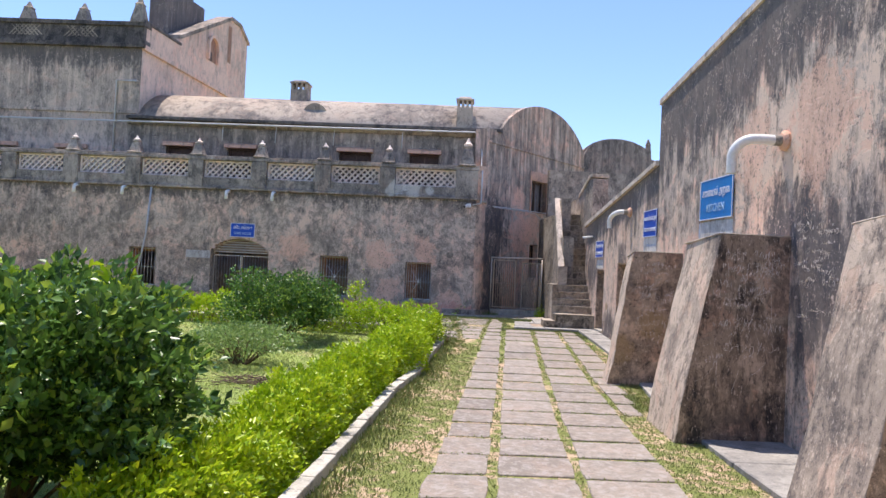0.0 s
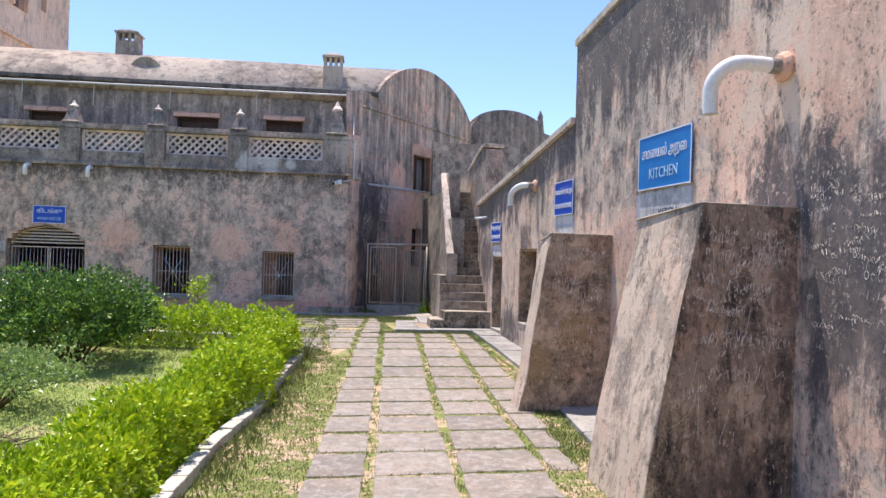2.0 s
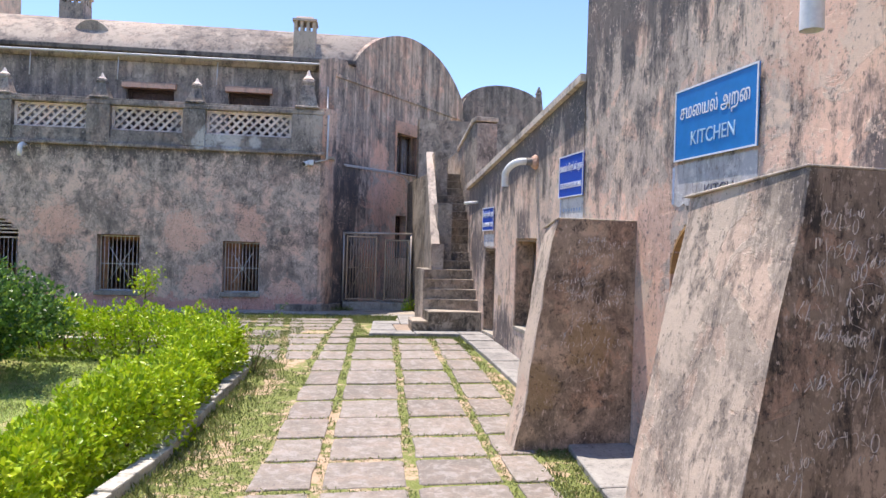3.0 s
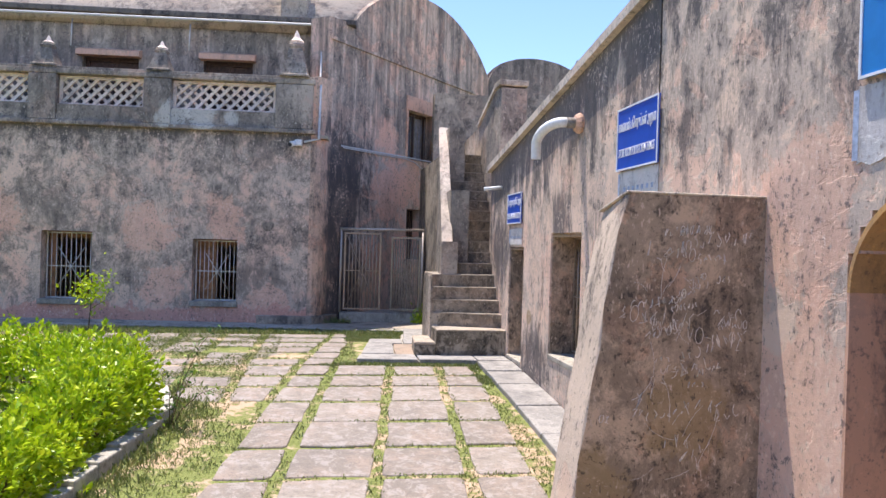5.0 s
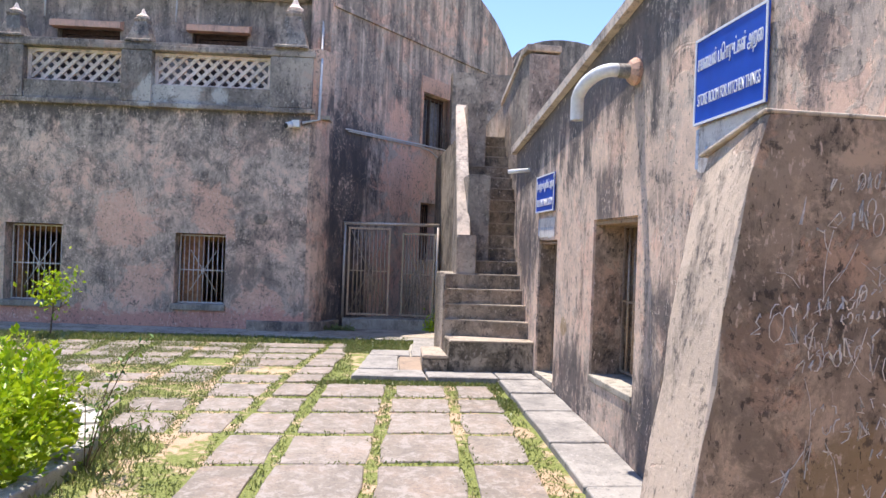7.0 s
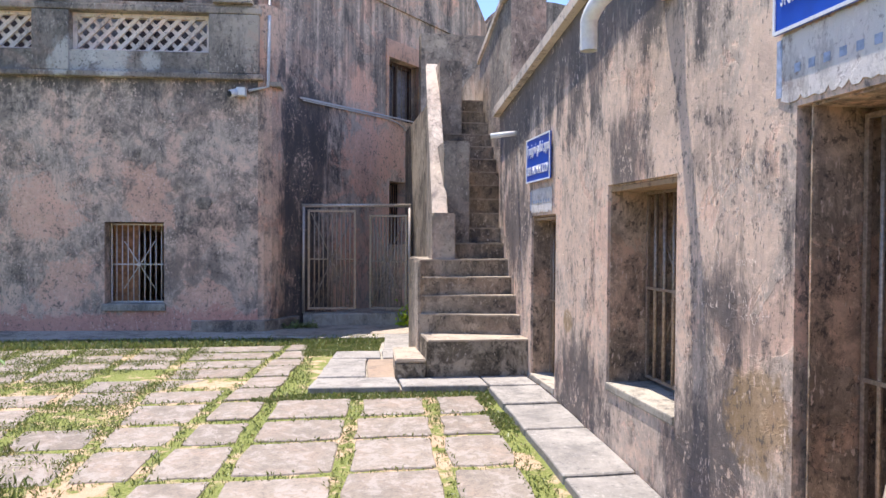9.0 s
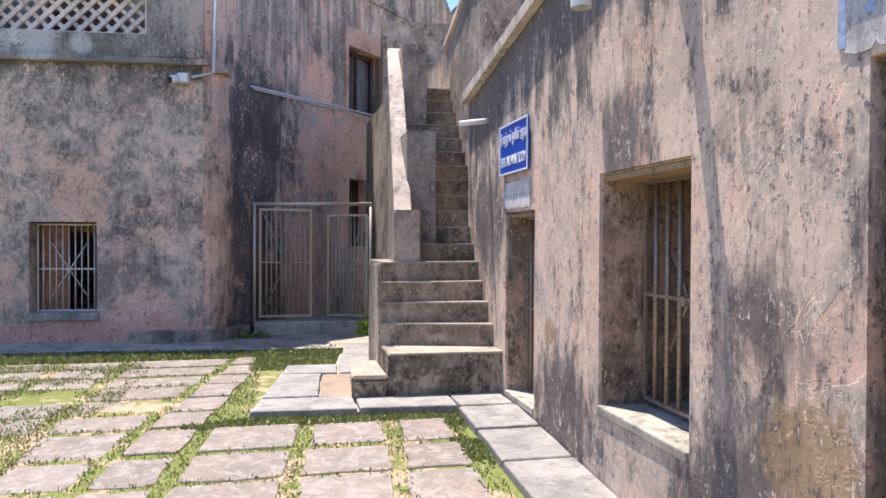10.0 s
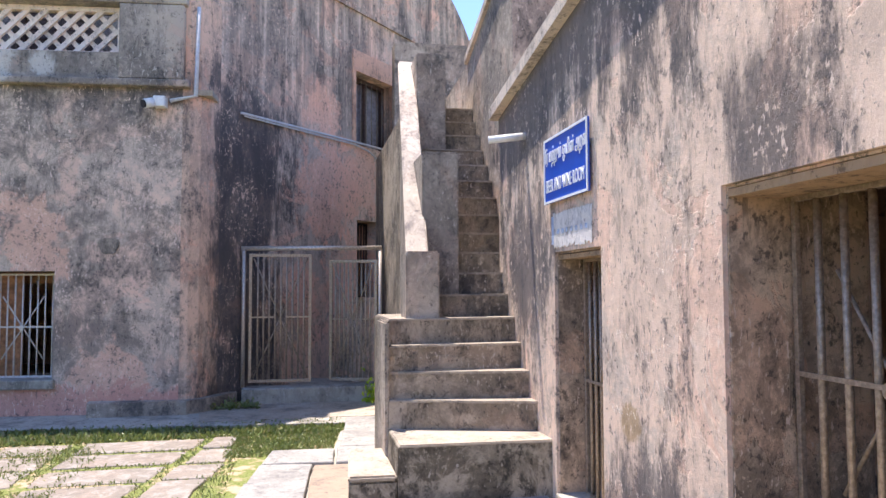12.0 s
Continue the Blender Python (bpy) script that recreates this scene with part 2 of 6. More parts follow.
M_SIDE = plaster("tower_side_plaster", (0.8, 0.6, 0.52), (0.7, 0.54, 0.47), (0.25, 0.205, 0.19), 0.4, 0.15, 0.3, 0.25, None, None, 0.4, 0.4, (), (), 0.4, 0.02, None, (), 0.2)
# Recess shade painted in: darker salmon on the flat niche and slit panels
M_NICHE = plaster("shaded_salmon_plaster", (0.42, 0.25, 0.19), (0.36, 0.22, 0.17), (0.12, 0.08, 0.07), 0.1, 0.2, 0.3, 0.2)
M_DARKBAND = plaster("dark_band_plaster", (0.16, 0.145, 0.145), (0.1, 0.094, 0.1), (0.035, 0.035, 0.04), 0.1, 0.5, 0.5, 0.4)
M_STAIR = plaster("stair_cement", (0.54, 0.47, 0.41), (0.39, 0.34, 0.3), (0.1, 0.09, 0.083), 0.25, 0.45, 0.7, 0.45, None, None, 0.45, 0.7, (), (), 0.8, 0.01, None, (), 0.45)
M_RISER = plaster("riser_cement", (0.47, 0.4, 0.335), (0.3, 0.257, 0.212), (0.07, 0.062, 0.054), 0.2, 0.55, 0.8, 0.5, None, None, 0.6, 0.9, (), (), 0.8, 0.0, None, (), 0.5)
M_TREAD = plaster("tread_cement", (0.43, 0.38, 0.335), (0.35, 0.308, 0.268), (0.15, 0.13, 0.112), 0.1, 0.15, 0.4, 0.15, None, None, 0.4, 0.5, (), (), 0.9, 0.0, None, (), 0.3)
M_COPING = plaster("coping_cement", (0.66, 0.585, 0.53), (0.52, 0.455, 0.41), (0.18, 0.16, 0.15), 0.2, 0.25, 0.3, 0.3)
M_PINKTRIM = plaster("pink_trim_plaster", (0.7, 0.44, 0.34), (0.62, 0.4, 0.32), (0.24, 0.17, 0.15), 0.2, 0.15, 0.2, 0.2, bump=0.25)
M_OCHRE = plaster("ochre_plaster", (0.62, 0.36, 0.15), (0.52, 0.32, 0.16), (0.22, 0.14, 0.09), 0.1, 0.2, 0.3, 0.25, bump=0.25)
M_CONCRETE = plaster("kerb_concrete", (0.42, 0.4, 0.37), (0.33, 0.315, 0.29), (0.13, 0.125, 0.115), 0.05, 0.2, 0.4, 0.2)
M_INNER = plaster("room_plaster", (0.58, 0.4, 0.31), (0.46, 0.32, 0.25), (0.15, 0.12, 0.1), 0.1, 0.3, 0.4, 0.3)


def flat(name, color, rough=0.5, metal=0.0, var=0.12, scale=30.0, spec=0.4):
    n = Nodes(name)
    a = n.noise(n.pos(local=True), scale, 5, 0.65)
    col = n.mix(n.ramp(a, 0.35, 0.65), [c * (1 - var) for c in color], [min(1, c * (1 + var)) for c in color])
    n.bump(a, 0.12, 0.004)
    return n.done(col, rough, metal, spec)


M_PVC = flat("white_pvc", (0.78, 0.77, 0.74), 0.4, 0.0, 0.06)
M_PVCDIRTY = flat("stained_pvc", (0.25, 0.21, 0.17), 0.7, 0.0, 0.35)
M_STEEL = flat("brushed_steel_bar", (0.56, 0.49, 0.42), 0.4, 0.45, 0.25, 60)
M_BARDARK = flat("painted_iron_bar", (0.3, 0.27, 0.24), 0.5, 0.5, 0.25, 60)
M_WHITEPIPE = flat("grey_conduit", (0.55, 0.55, 0.55), 0.5, 0.0, 0.1)
M_SIGN = flat("blue_sign_enamel", (0.012, 0.21, 0.56), 0.35, 0.0, 0.05, 8)
M_SIGNDEEP = flat("deep_blue_sign_enamel", (0.01, 0.085, 0.5), 0.35, 0.0, 0.05, 8)
M_LETTER = flat("white_letters", (0.8, 0.82, 0.85), 0.5, 0.0, 0.05)
M_LETTERFADED = flat("faded_letters", (0.42, 0.62, 0.78), 0.5, 0.0, 0.08)
M_LETTERBLUE = flat("blue_worn_lettering", (0.36, 0.43, 0.56), 0.8, 0.0, 0.2)
M_LETTERDARK = flat("dark_lettering", (0.1, 0.1, 0.13), 0.8, 0.0, 0.2)
M_WASH = plaster("blue_white_wash", (0.72, 0.71, 0.74), (0.55, 0.56, 0.61), (0.3, 0.25, 0.23), 0.1, 0.35, 0.4)
M_WOOD = flat("brown_wood_panel", (0.4, 0.2, 0.1), 0.6, 0.0, 0.35, 14)
M_WOODDARK = flat("dark_wood", (0.09, 0.055, 0.045), 0.65, 0.0, 0.3, 14)
M_BLACK = flat("black_plastic", (0.03, 0.03, 0.03), 0.4)


def stone_mat():
    n = Nodes("granite_slab")
    p = n.pos()
    r = n.random()
    a = n.noise(p, 3.2, 6, 0.65, 0.3)
    f = n.noise(p, 42.0, 5, 0.75)
    base = n.mix(r, (0.21, 0.182, 0.152), (0.295, 0.257, 0.215))
    col = n.mix(n.ramp(a, 0.42, 0.68, 0.0, 0.6), base, (0.35, 0.27, 0.215))
    col = n.mix(n.ramp(n.noise(p, 1.4, 4, 0.6), 0.52, 0.7, 0.0, 0.5), col, (0.2, 0.18, 0.16))
    col = n.mix(n.ramp(f, 0.52, 0.62, 0.0, 0.6), col, (0.16, 0.14, 0.13))
    c = n.noise(p, 9.0, 9, 0.8, 0.4)
    col = n.mix(n.ramp(c, 0.5, 0.57, 0.0, 0.55), col, (0.4, 0.365, 0.335))
    col = n.mix(n.ramp(c, 0.45, 0.39, 0.0, 0.6), col, (0.17, 0.15, 0.13))
    n.bump(n.math("ADD", n.math("MULTIPLY", a, 0.7), n.math("MULTIPLY", f, 0.3)), 0.5, 0.02)
    return n.done(col, 0.8, 0.0, 0.25)


M_STONE = stone_mat()
M_PALESTONE = plaster("pale_stone_slab", (0.36, 0.355, 0.36), (0.29, 0.285, 0.29), (0.16, 0.155, 0.15), 0.0, 0.12, 0.4, 0.12, None, None, 0.3, 0.5, (), (), 0.9, 0.01, None, (), 0.25)
M_SANDY = plaster("sand_covered_slab", (0.34, 0.275, 0.23), (0.29, 0.235, 0.2), (0.17, 0.14, 0.125), 0.1, 0.1, 0.3, 0.1)
M_MOSS = plaster("mossy_riser_cement", (0.42, 0.37, 0.315), (0.17, 0.147, 0.12), (0.045, 0.042, 0.036), 0.05, 0.6, 0.9, 0.5, None, None, 0.7, 0.95, (), (), 0.9, 0.0, None, (), 0.55)
M_KERB = plaster("pale_kerb_cement", (0.56, 0.55, 0.53), (0.45, 0.44, 0.42), (0.2, 0.19, 0.17), 0.0, 0.2, 0.4, 0.2, None, None, 0.35, 0.6, (), (), 0.9, 0.01, None, (), 0.3)
M_BRONZE = flat("bronze_brown_bar", (0.38, 0.285, 0.21), 0.4, 0.35, 0.25, 60)
M_GATE = flat("dark_bronze_gate_bar", (0.4, 0.315, 0.235), 0.4, 0.4, 0.3, 60)
M_WHITEBAR = flat("pale_painted_bar", (0.66, 0.62, 0.57), 0.45, 0.1, 0.2, 60)


def ground_mat():
    n = Nodes("worn_turf_and_earth")
    p = n.pos()
    a = n.noise(p, 0.9, 6, 0.65, 0.5)
    b = n.noise(p, 6.0, 6, 0.7)
    f = n.noise(p, 60.0, 4, 0.7)
    dirt = n.mix(n.ramp(b, 0.35, 0.65), (0.48, 0.33, 0.22), (0.52, 0.39, 0.27))
    turf = n.mix(n.ramp(f, 0.35, 0.65), (0.14, 0.175, 0.048), (0.27, 0.29, 0.105))
    mix = n.ramp(n.math("ADD", n.math("MULTIPLY", a, 0.5), n.math("MULTIPLY", b, 0.5)), 0.49, 0.56)
    col = n.mix(mix, turf, dirt)
    n.bump(n.math("ADD", b, n.math("MULTIPLY", f, 0.5)), 0.8, 0.03)
    return n.done(col, 0.95, 0.0, 0.1)


M_GROUND = ground_mat()


def lawn_mat():
    n = Nodes("lawn_turf")
    p = n.pos()
    a = n.noise(p, 1.6, 6, 0.65, 0.4)
    f = n.noise(p, 55.0, 4, 0.75)
    col = n.mix(n.ramp(f, 0.35, 0.65), (0.2, 0.3, 0.065), (0.4, 0.45, 0.16))
    col = n.mix(n.ramp(a, 0.52, 0.66, 0.0, 0.6), col, (0.6, 0.5, 0.27))
    n.bump(n.math("ADD", a, f), 0.9, 0.03)
    return n.done(col, 0.95, 0.0, 0.1)


M_LAWN = lawn_mat()


def leaf_mat(name, a, b, c):
    n = Nodes(name)
    r = n.island()
    col = n.mix(n.ramp(r, 0.0, 0.75), a, b)
    col = n.mix(n.ramp(r, 0.8, 1.0), col, c)
    n.b.inputs["Transmission Weight"].default_value = 0.0
    m = n.done(col, 0.34, 0.0, 0.5)
    tr = n.t.nodes.new("ShaderNodeBsdfTranslucent")
    n.put(tr.inputs[0], col)
    ms = n.t.nodes.new("ShaderNodeMixShader")
    ms.inputs[0].default_value = 0.3
    n.t.links.new(n.b.outputs[0], ms.inputs[1])
    n.t.links.new(tr.outputs[0], ms.inputs[2])
    n.t.links.new(ms.outputs[0], n.out.inputs[0])
    return m


M_HEDGE = leaf_mat("bright_hedge_leaf", (0.24, 0.4, 0.018), (0.48, 0.62, 0.025), (0.6, 0.68, 0.04))
M_BUSH = leaf_mat("dark_shrub_leaf", (0.04, 0.1, 0.022), (0.13, 0.26, 0.05), (0.4, 0.54, 0.07))
M_PALELEAF = leaf_mat("pale_shrub_leaf", (0.16, 0.27, 0.08), (0.3, 0.42, 0.13), (0.42, 0.5, 0.2))
M_GRASS = leaf_mat("grass_blade", (0.15, 0.2, 0.058), (0.24, 0.28, 0.1), (0.4, 0.35, 0.18))
M_LAWNGRASS = leaf_mat("lawn_blade", (0.32, 0.42, 0.11), (0.5, 0.56, 0.2), (0.64, 0.56, 0.28))
M_TWIG = flat("brown_twig", (0.14, 0.1, 0.06), 0.85, 0.0, 0.3)


# ---- mesh helpers ----
def part(name, bm, material, parent=None, label="", m=None, smooth=False):
    me = bpy.data.meshes.new(name)
    bm.normal_update()
    bm.to_mesh(me)
    bm.free()
    for q in (material if isinstance(material, (list, tuple)) else [material]):
        me.materials.append(q)
    if smooth:
        me.polygons.foreach_set("use_smooth", [True] * len(me.polygons))
    ob = new(name, me)
    ob.parent = parent
    if m is not None:
        ob.matrix_basis = m
    if label:
        ob["label"] = label
    return ob


def structure(ob, label, category=""):
    return tagged(ob, label, category, "", "structure")


def group_empty(name, loc=(0, 0, 0), label="", category="", group="", kind="", m=None):
    ob = new(name)
    ob.empty_display_size = 0.2
    ob.matrix_basis = m if m is not None else Matrix.Translation(loc)
    return tagged(ob, label, category, group, kind)


def box(bm, x0, x1, y0, y1, z0, z1, m=None, bevel=0.0):
    vs = [bm.verts.new((x, y, z)) for z in (z0, z1) for y in (y0, y1) for x in (x0, x1)]
    fs = [bm.faces.new([vs[i] for i in q]) for q in ((0, 2, 3, 1), (4, 5, 7, 6), (0, 1, 5, 4), (2, 6, 7, 3), (0, 4, 6, 2), (1, 3, 7, 5))]
    if bevel:
        es = list({e for f in fs for e in f.edges})
        r = bmesh.ops.bevel(bm, geom=es, offset=bevel, segments=2, affect="EDGES", profile=0.6)
        vs = list({v for f in r["faces"] for v in f.verts} | {v for v in vs if v.is_valid})
    if m is not None:
        for v in vs:
            v.co = m @ v.co
    return vs


def prism(bm, pts, lo, hi, axis="y", m=None):
    """A polygon of two coordinates, drawn out along the third axis from lo to hi."""
    def at(p, w):
        return {"x": (w, p[0], p[1]), "y": (p[0], w, p[1]), "z": (p[0], p[1], w)}[axis]
    a = [bm.verts.new(at(p, lo)) for p in pts]
    b = [bm.verts.new(at(p, hi)) for p in pts]
    n = len(pts)
    bm.faces.new(a)
    bm.faces.new(b[::-1])
    for i in range(n):
        bm.faces.new((a[i], b[i], b[(i + 1) % n], a[(i + 1) % n]))
    if m is not None:
        for v in a + b:
            v.co = m @ v.co
    bmesh.ops.recalc_face_normals(bm, faces=list({f for v in a + b for f in v.link_faces}))
    return a + b


def tube(bm, pts, r, sides=10, caps=True):
    """A round bar or pipe along a line of points."""
    pts = [Vector(p) for p in pts]
    rs = r if isinstance(r, (list, tuple)) else [r] * len(pts)
    rings, up = [], None
    for i, p in enumerate(pts):
        d = (pts[min(i + 1, len(pts) - 1)] - pts[max(i - 1, 0)]).normalized()
        if up is None:
            up = d.orthogonal().normalized()
        up = (up - d * up.dot(d)).normalized()
        side = d.cross(up)
        rings.append([bm.verts.new(p + rs[i] * (math.cos(k) * up + math.sin(k) * side)) for k in [2 * math.pi * j / sides for j in range(sides)]])
    for a, b in zip(rings, rings[1:]):
        for j in range(sides):
            f = bm.faces.new((a[j], a[(j + 1) % sides], b[(j + 1) % sides], b[j]))
            f.smooth = True
    if caps:
        bm.faces.new(rings[0][::-1])
        bm.faces.new(rings[-1])


def lathe(bm, profile, centre, sides=8, turn=0.0):
    """Rings of (radius, z) round an upright axis."""
    rings = []
    for r, z in profile:
        rings.append([bm.verts.new((centre[0] + r * math.cos(a), centre[1] + r * math.sin(a), centre[2] + z)) for a in [turn + 2 * math.pi * j / sides for j in range(sides)]])
    for a, b in zip(rings, rings[1:]):
        for j in range(sides):
            bm.faces.new((a[j], a[(j + 1) % sides], b[(j + 1) % sides], b[j]))
    bm.faces.new(rings[0][::-1])
    bm.faces.new(rings[-1])


def holed_wall(bm, u0, u1, z0, z1, thick, holes, top=None, m=None, step=1.2):
    """An upright wall over (u, z), front at depth 0, back at depth thick, with openings (u0, u1, z0, z1) through it.
    top: a function of u that gives the height of its crown."""
    us = sorted({u0, u1, *[h[i] for h in holes for i in (0, 1)]})
    zs = sorted({z0, z1, *[h[i] for h in holes for i in (2, 3)]})
    def fine(c):
        o = []
        for a, b in zip(c, c[1:]):
            k = max(1, math.ceil((b - a) / step))
            o += [a + (b - a) * i / k for i in range(k)]
        return o + [c[-1]]
    us, zs = fine(us), fine(zs)
    grid = {}
    def vert(i, j, k):
        if (i, j, k) not in grid:
            z = zs[j]
            if top and j == len(zs) - 1:
                z = top(us[i])
            grid[i, j, k] = bm.verts.new((us[i], thick * k, z))
        return grid[i, j, k]
    def solid(i, j):
        if not (0 <= i < len(us) - 1 and 0 <= j < len(zs) - 1):
            return False
        u, z = (us[i] + us[i + 1]) / 2, (zs[j] + zs[j + 1]) / 2
        return not any(h[0] < u < h[1] and h[2] < z < h[3] for h in holes)
    for i in range(len(us) - 1):
        for j in range(len(zs) - 1):
            if not solid(i, j):
                continue
            bm.faces.new([vert(i, j, 0), vert(i + 1, j, 0), vert(i + 1, j + 1, 0), vert(i, j + 1, 0)])
            bm.faces.new([vert(i, j, 1), vert(i, j + 1, 1), vert(i + 1, j + 1, 1), vert(i + 1, j, 1)])
            for di, dj, a, b in ((-1, 0, (0, 0), (0, 1)), (1, 0, (1, 1), (1, 0)), (0, -1, (1, 0), (0, 0)), (0, 1, (0, 1), (1, 1))):
                if not solid(i + di, j + dj):
                    p, q = (i + a[0], j + a[1]), (i + b[0], j + b[1])
                    bm.faces.new([vert(*p, 0), vert(*q, 0), vert(*q, 1), vert(*p, 1)])
    if m is not None:
        for v in grid.values():
            v.co = m @ v.co
    bmesh.ops.recalc_face_normals(bm, faces=bm.faces[:])


def arch_holes(u0, u1, z0, spring, apex, n=14):
    """An arched opening as upright slices."""
    c, r, rise = (u0 + u1) / 2, (u1 - u0) / 2, apex - spring
    out = []
    for i in range(n):
        a, b = u0 + (u1 - u0) * i / n, u0 + (u1 - u0) * (i + 1) / n
        t = ((a + b) / 2 - c) / r
        out.append((a, b, z0, spring + rise * math.sqrt(max(0.0, 1 - t * t))))
    return out


GY = (-40.0, 5.0, 8.0, 12.0, 13.5, 15.0, 16.5, 17.2, 60.0)
GZ = (-0.52, -0.52, -0.45, -0.32, -0.2, -0.08, 0.02, 0.05, 0.05)


def ground_z(y):
    return float(np.interp(y, GY, GZ))


# Right-hand wall frame: u runs along +y, depth runs along +x
WX = 3.97
RW = Matrix(((0, 1, 0, WX), (1, 0, 0, 0), (0, 0, 1, 0), (0, 0, 0, 1)))
# Facade frame: u runs along the facade, depth runs away from the court
FAC = Matrix.Translation((1.2, 21.1, 0)) @ Matrix.Rotation(radians(-5), 4, "Z")
# Gable frame
GAB = Matrix.Translation((1.5, 21.4, 0)) @ Matrix.Rotation(math.atan2(0.755, 0.655), 4, "Z")


# ---- ground ----
bm = bmesh.new()
ys = [-900, -40, -20, -8, 0, 3, 5, 8, 10, 12, 13.5, 15, 16.5, 17.2, 20, 30, 60, 900]
xs = [-900, -60, -20, -12, -8, -4, 0, 4, 8, 20, 60, 900]
gv = [[bm.verts.new((x, y, ground_z(y))) for x in xs] for y in ys]
for j in range(len(ys) - 1):
    for i in range(len(xs) - 1):
        bm.faces.new((gv[j][i], gv[j][i + 1], gv[j + 1][i + 1], gv[j + 1][i]))
structure(part("ground", bm, M_GROUND), "sunlit courtyard ground of worn grass and sandy earth", "ground")

# ---- main building: lower facade ----
WINDOWS = [(-2.03, -1.25, 0.46, 1.57), (-4.63, -3.76, 0.44, 1.64), (-10.52, -9.67, 0.5, 1.64)]
GATEWAY = (-7.98, -6.2, 0.08, 1.5, 2.03)
bm = bmesh.new()
holed_wall(bm, -17.0, 0.0, -0.5, 3.52, 0.7, WINDOWS + arch_holes(*GATEWAY), m=FAC)
structure(part("wall_north", bm, M_FACADE), "weathered grey-pink plastered fort wall with barred openings", "wall")
# rounded corner where the facade turns into the oblique gable
bm = bmesh.new()
prism(bm, [(1.2, 21.1), (1.28, 21.1), (1.38, 21.15), (1.46, 21.26), (1.52, 21.4), (1.6, 21.56), (1.3, 21.85), (1.15, 21.7)], -0.5, 4.55, "z")
structure(part("wall_corner", bm, M_CORNER), "rounded plaster corner of the main building", "wall")
# low footing at the corner
bm = bmesh.new()
prism(bm, [(0.35, 20.98), (1.3, 20.98), (1.55, 21.2), (1.75, 21.55), (1.5, 21.7), (0.3, 21.3)], 0.0, 0.24, "z")
structure(part("footing", bm, M_STAIR), "dark damp plaster footing at the corner", "footing")


def bars_window(name, frame_m, u0, u1, z0, z1, depth, label, nbars=9, cross=True, mid=True, steel=M_STEEL, r=0.009):
    """A barred opening: outer frame, upright bars, middle rail and a crossed brace."""
    w = group_empty(name, label=label, category="window", kind="structure", m=frame_m @ Matrix.Translation(((u0 + u1) / 2, depth, z0)))
    hw, h, t = (u1 - u0) / 2 - 0.015, z1 - z0 - 0.02, 0.022
    bm = bmesh.new()
    for a in ((-hw, -hw + t, 0.005, h), (hw - t, hw, 0.005, h), (-hw + t, hw - t, 0.005, 0.005 + t), (-hw + t, hw - t, h - t, h)):
        box(bm, a[0], a[1], -t / 2, t / 2, a[2], a[3], bevel=0.003)
    part("window_frame", bm, steel, w)
    for i in range(nbars):
        x = -hw + (i + 1) * 2 * hw / (nbars + 1)
        bm = bmesh.new()
        tube(bm, [(x, 0, 0.02), (x, 0, h - 0.02)], r, 6)
        part("bar", bm, steel, w)
    if mid:
        bm = bmesh.new()
        box(bm, -hw + t, hw - t, -0.018, -0.01, h * 0.48, h * 0.48 + 0.018)
        part("middle_rail", bm, steel, w)
    if cross:
        for s in (-1, 1):
            bm = bmesh.new()
            tube(bm, [(-s * hw * 0.55, 0.014, h * 0.18), (s * hw * 0.55, 0.014, h * 0.78)], 0.008, 6)
            part("brace", bm, steel, w)
        bm = bmesh.new()
        lathe(bm, [(0.0, -0.01), (0.028, -0.008), (0.028, 0.008), (0.0, 0.01)], (0, 0, 0), 12)
        for v in bm.verts:
            v.co = Vector((v.co.x, v.co.z - 0.016, v.co.y + h * 0.48))
        part("boss", bm, steel, w)
    return w


for i, o in enumerate(WINDOWS):
    bars_window("window_%d" % (i + 1), FAC, *o, 0.2, "barred square window deep in the fort wall", 9 if i != 2 else 7, i != 2, True, M_WHITEBAR)
    bm = bmesh.new()
    box(bm, o[0] - 0.03, o[1] + 0.03, -0.05, 0.3, o[2] - 0.09, o[2] + 0.004, bevel=0.012)
    structure(part("window_sill", bm, M_CONCRETE, m=FAC), "grey cement sill under the barred window", "sill")
    bm = bmesh.new()
    box(bm, o[0] + 0.02, o[0] + (0.34 if i == 0 else 0.14), 0.3, 0.34, o[2] + 0.01, o[3] - 0.01)
    box(bm, o[0], o[1], 0.5, 0.62, o[3] - 0.12, o[3] - 0.002)
    tagged(part("shutter", bm, M_WOOD, m=FAC), "brown wooden shutter folded behind the window bars", "shutter")

# arched gateway with two barred leaves and a slatted fanlight
gw = group_empty("gate", label="arched iron gate with barred leaves and slatted fanlight", category="gate", m=FAC @ Matrix.Translation(((GATEWAY[0] + GATEWAY[1]) / 2, 0.22, 0.08)))
hw = (GATEWAY[1] - GATEWAY[0]) / 2 - 0.03
for s in (-1, 1):
    bm = bmesh.new()
    a, b = (0.01, hw) if s > 0 else (-hw, -0.01)
    for q in ((a, a + 0.03, 0, 1.45), (b - 0.03, b, 0, 1.45), (a, b, 0.02, 0.05), (a, b, 1.42, 1.45)):
        box(bm, q[0], q[1], -0.015, 0.015, q[2], q[3])
    leaf = part("gate_leaf", bm, M_STEEL, gw)
    for i in range(9):
        x = a + (b - a) * (i + 1) / 10
        bm = bmesh.new()
        tube(bm, [(x, 0, 0.04), (x, 0, 1.43)], 0.009, 6)
        part("bar", bm, M_STEEL, leaf)
bm = bmesh.new()
tube(bm, [(hw * math.cos(t), 0, 1.47 + 0.45 * math.sin(t)) for t in [math.pi * i / 20 for i in range(21)]], 0.02, 8)
fan = part("fanlight_arch", bm, M_STEEL, gw)
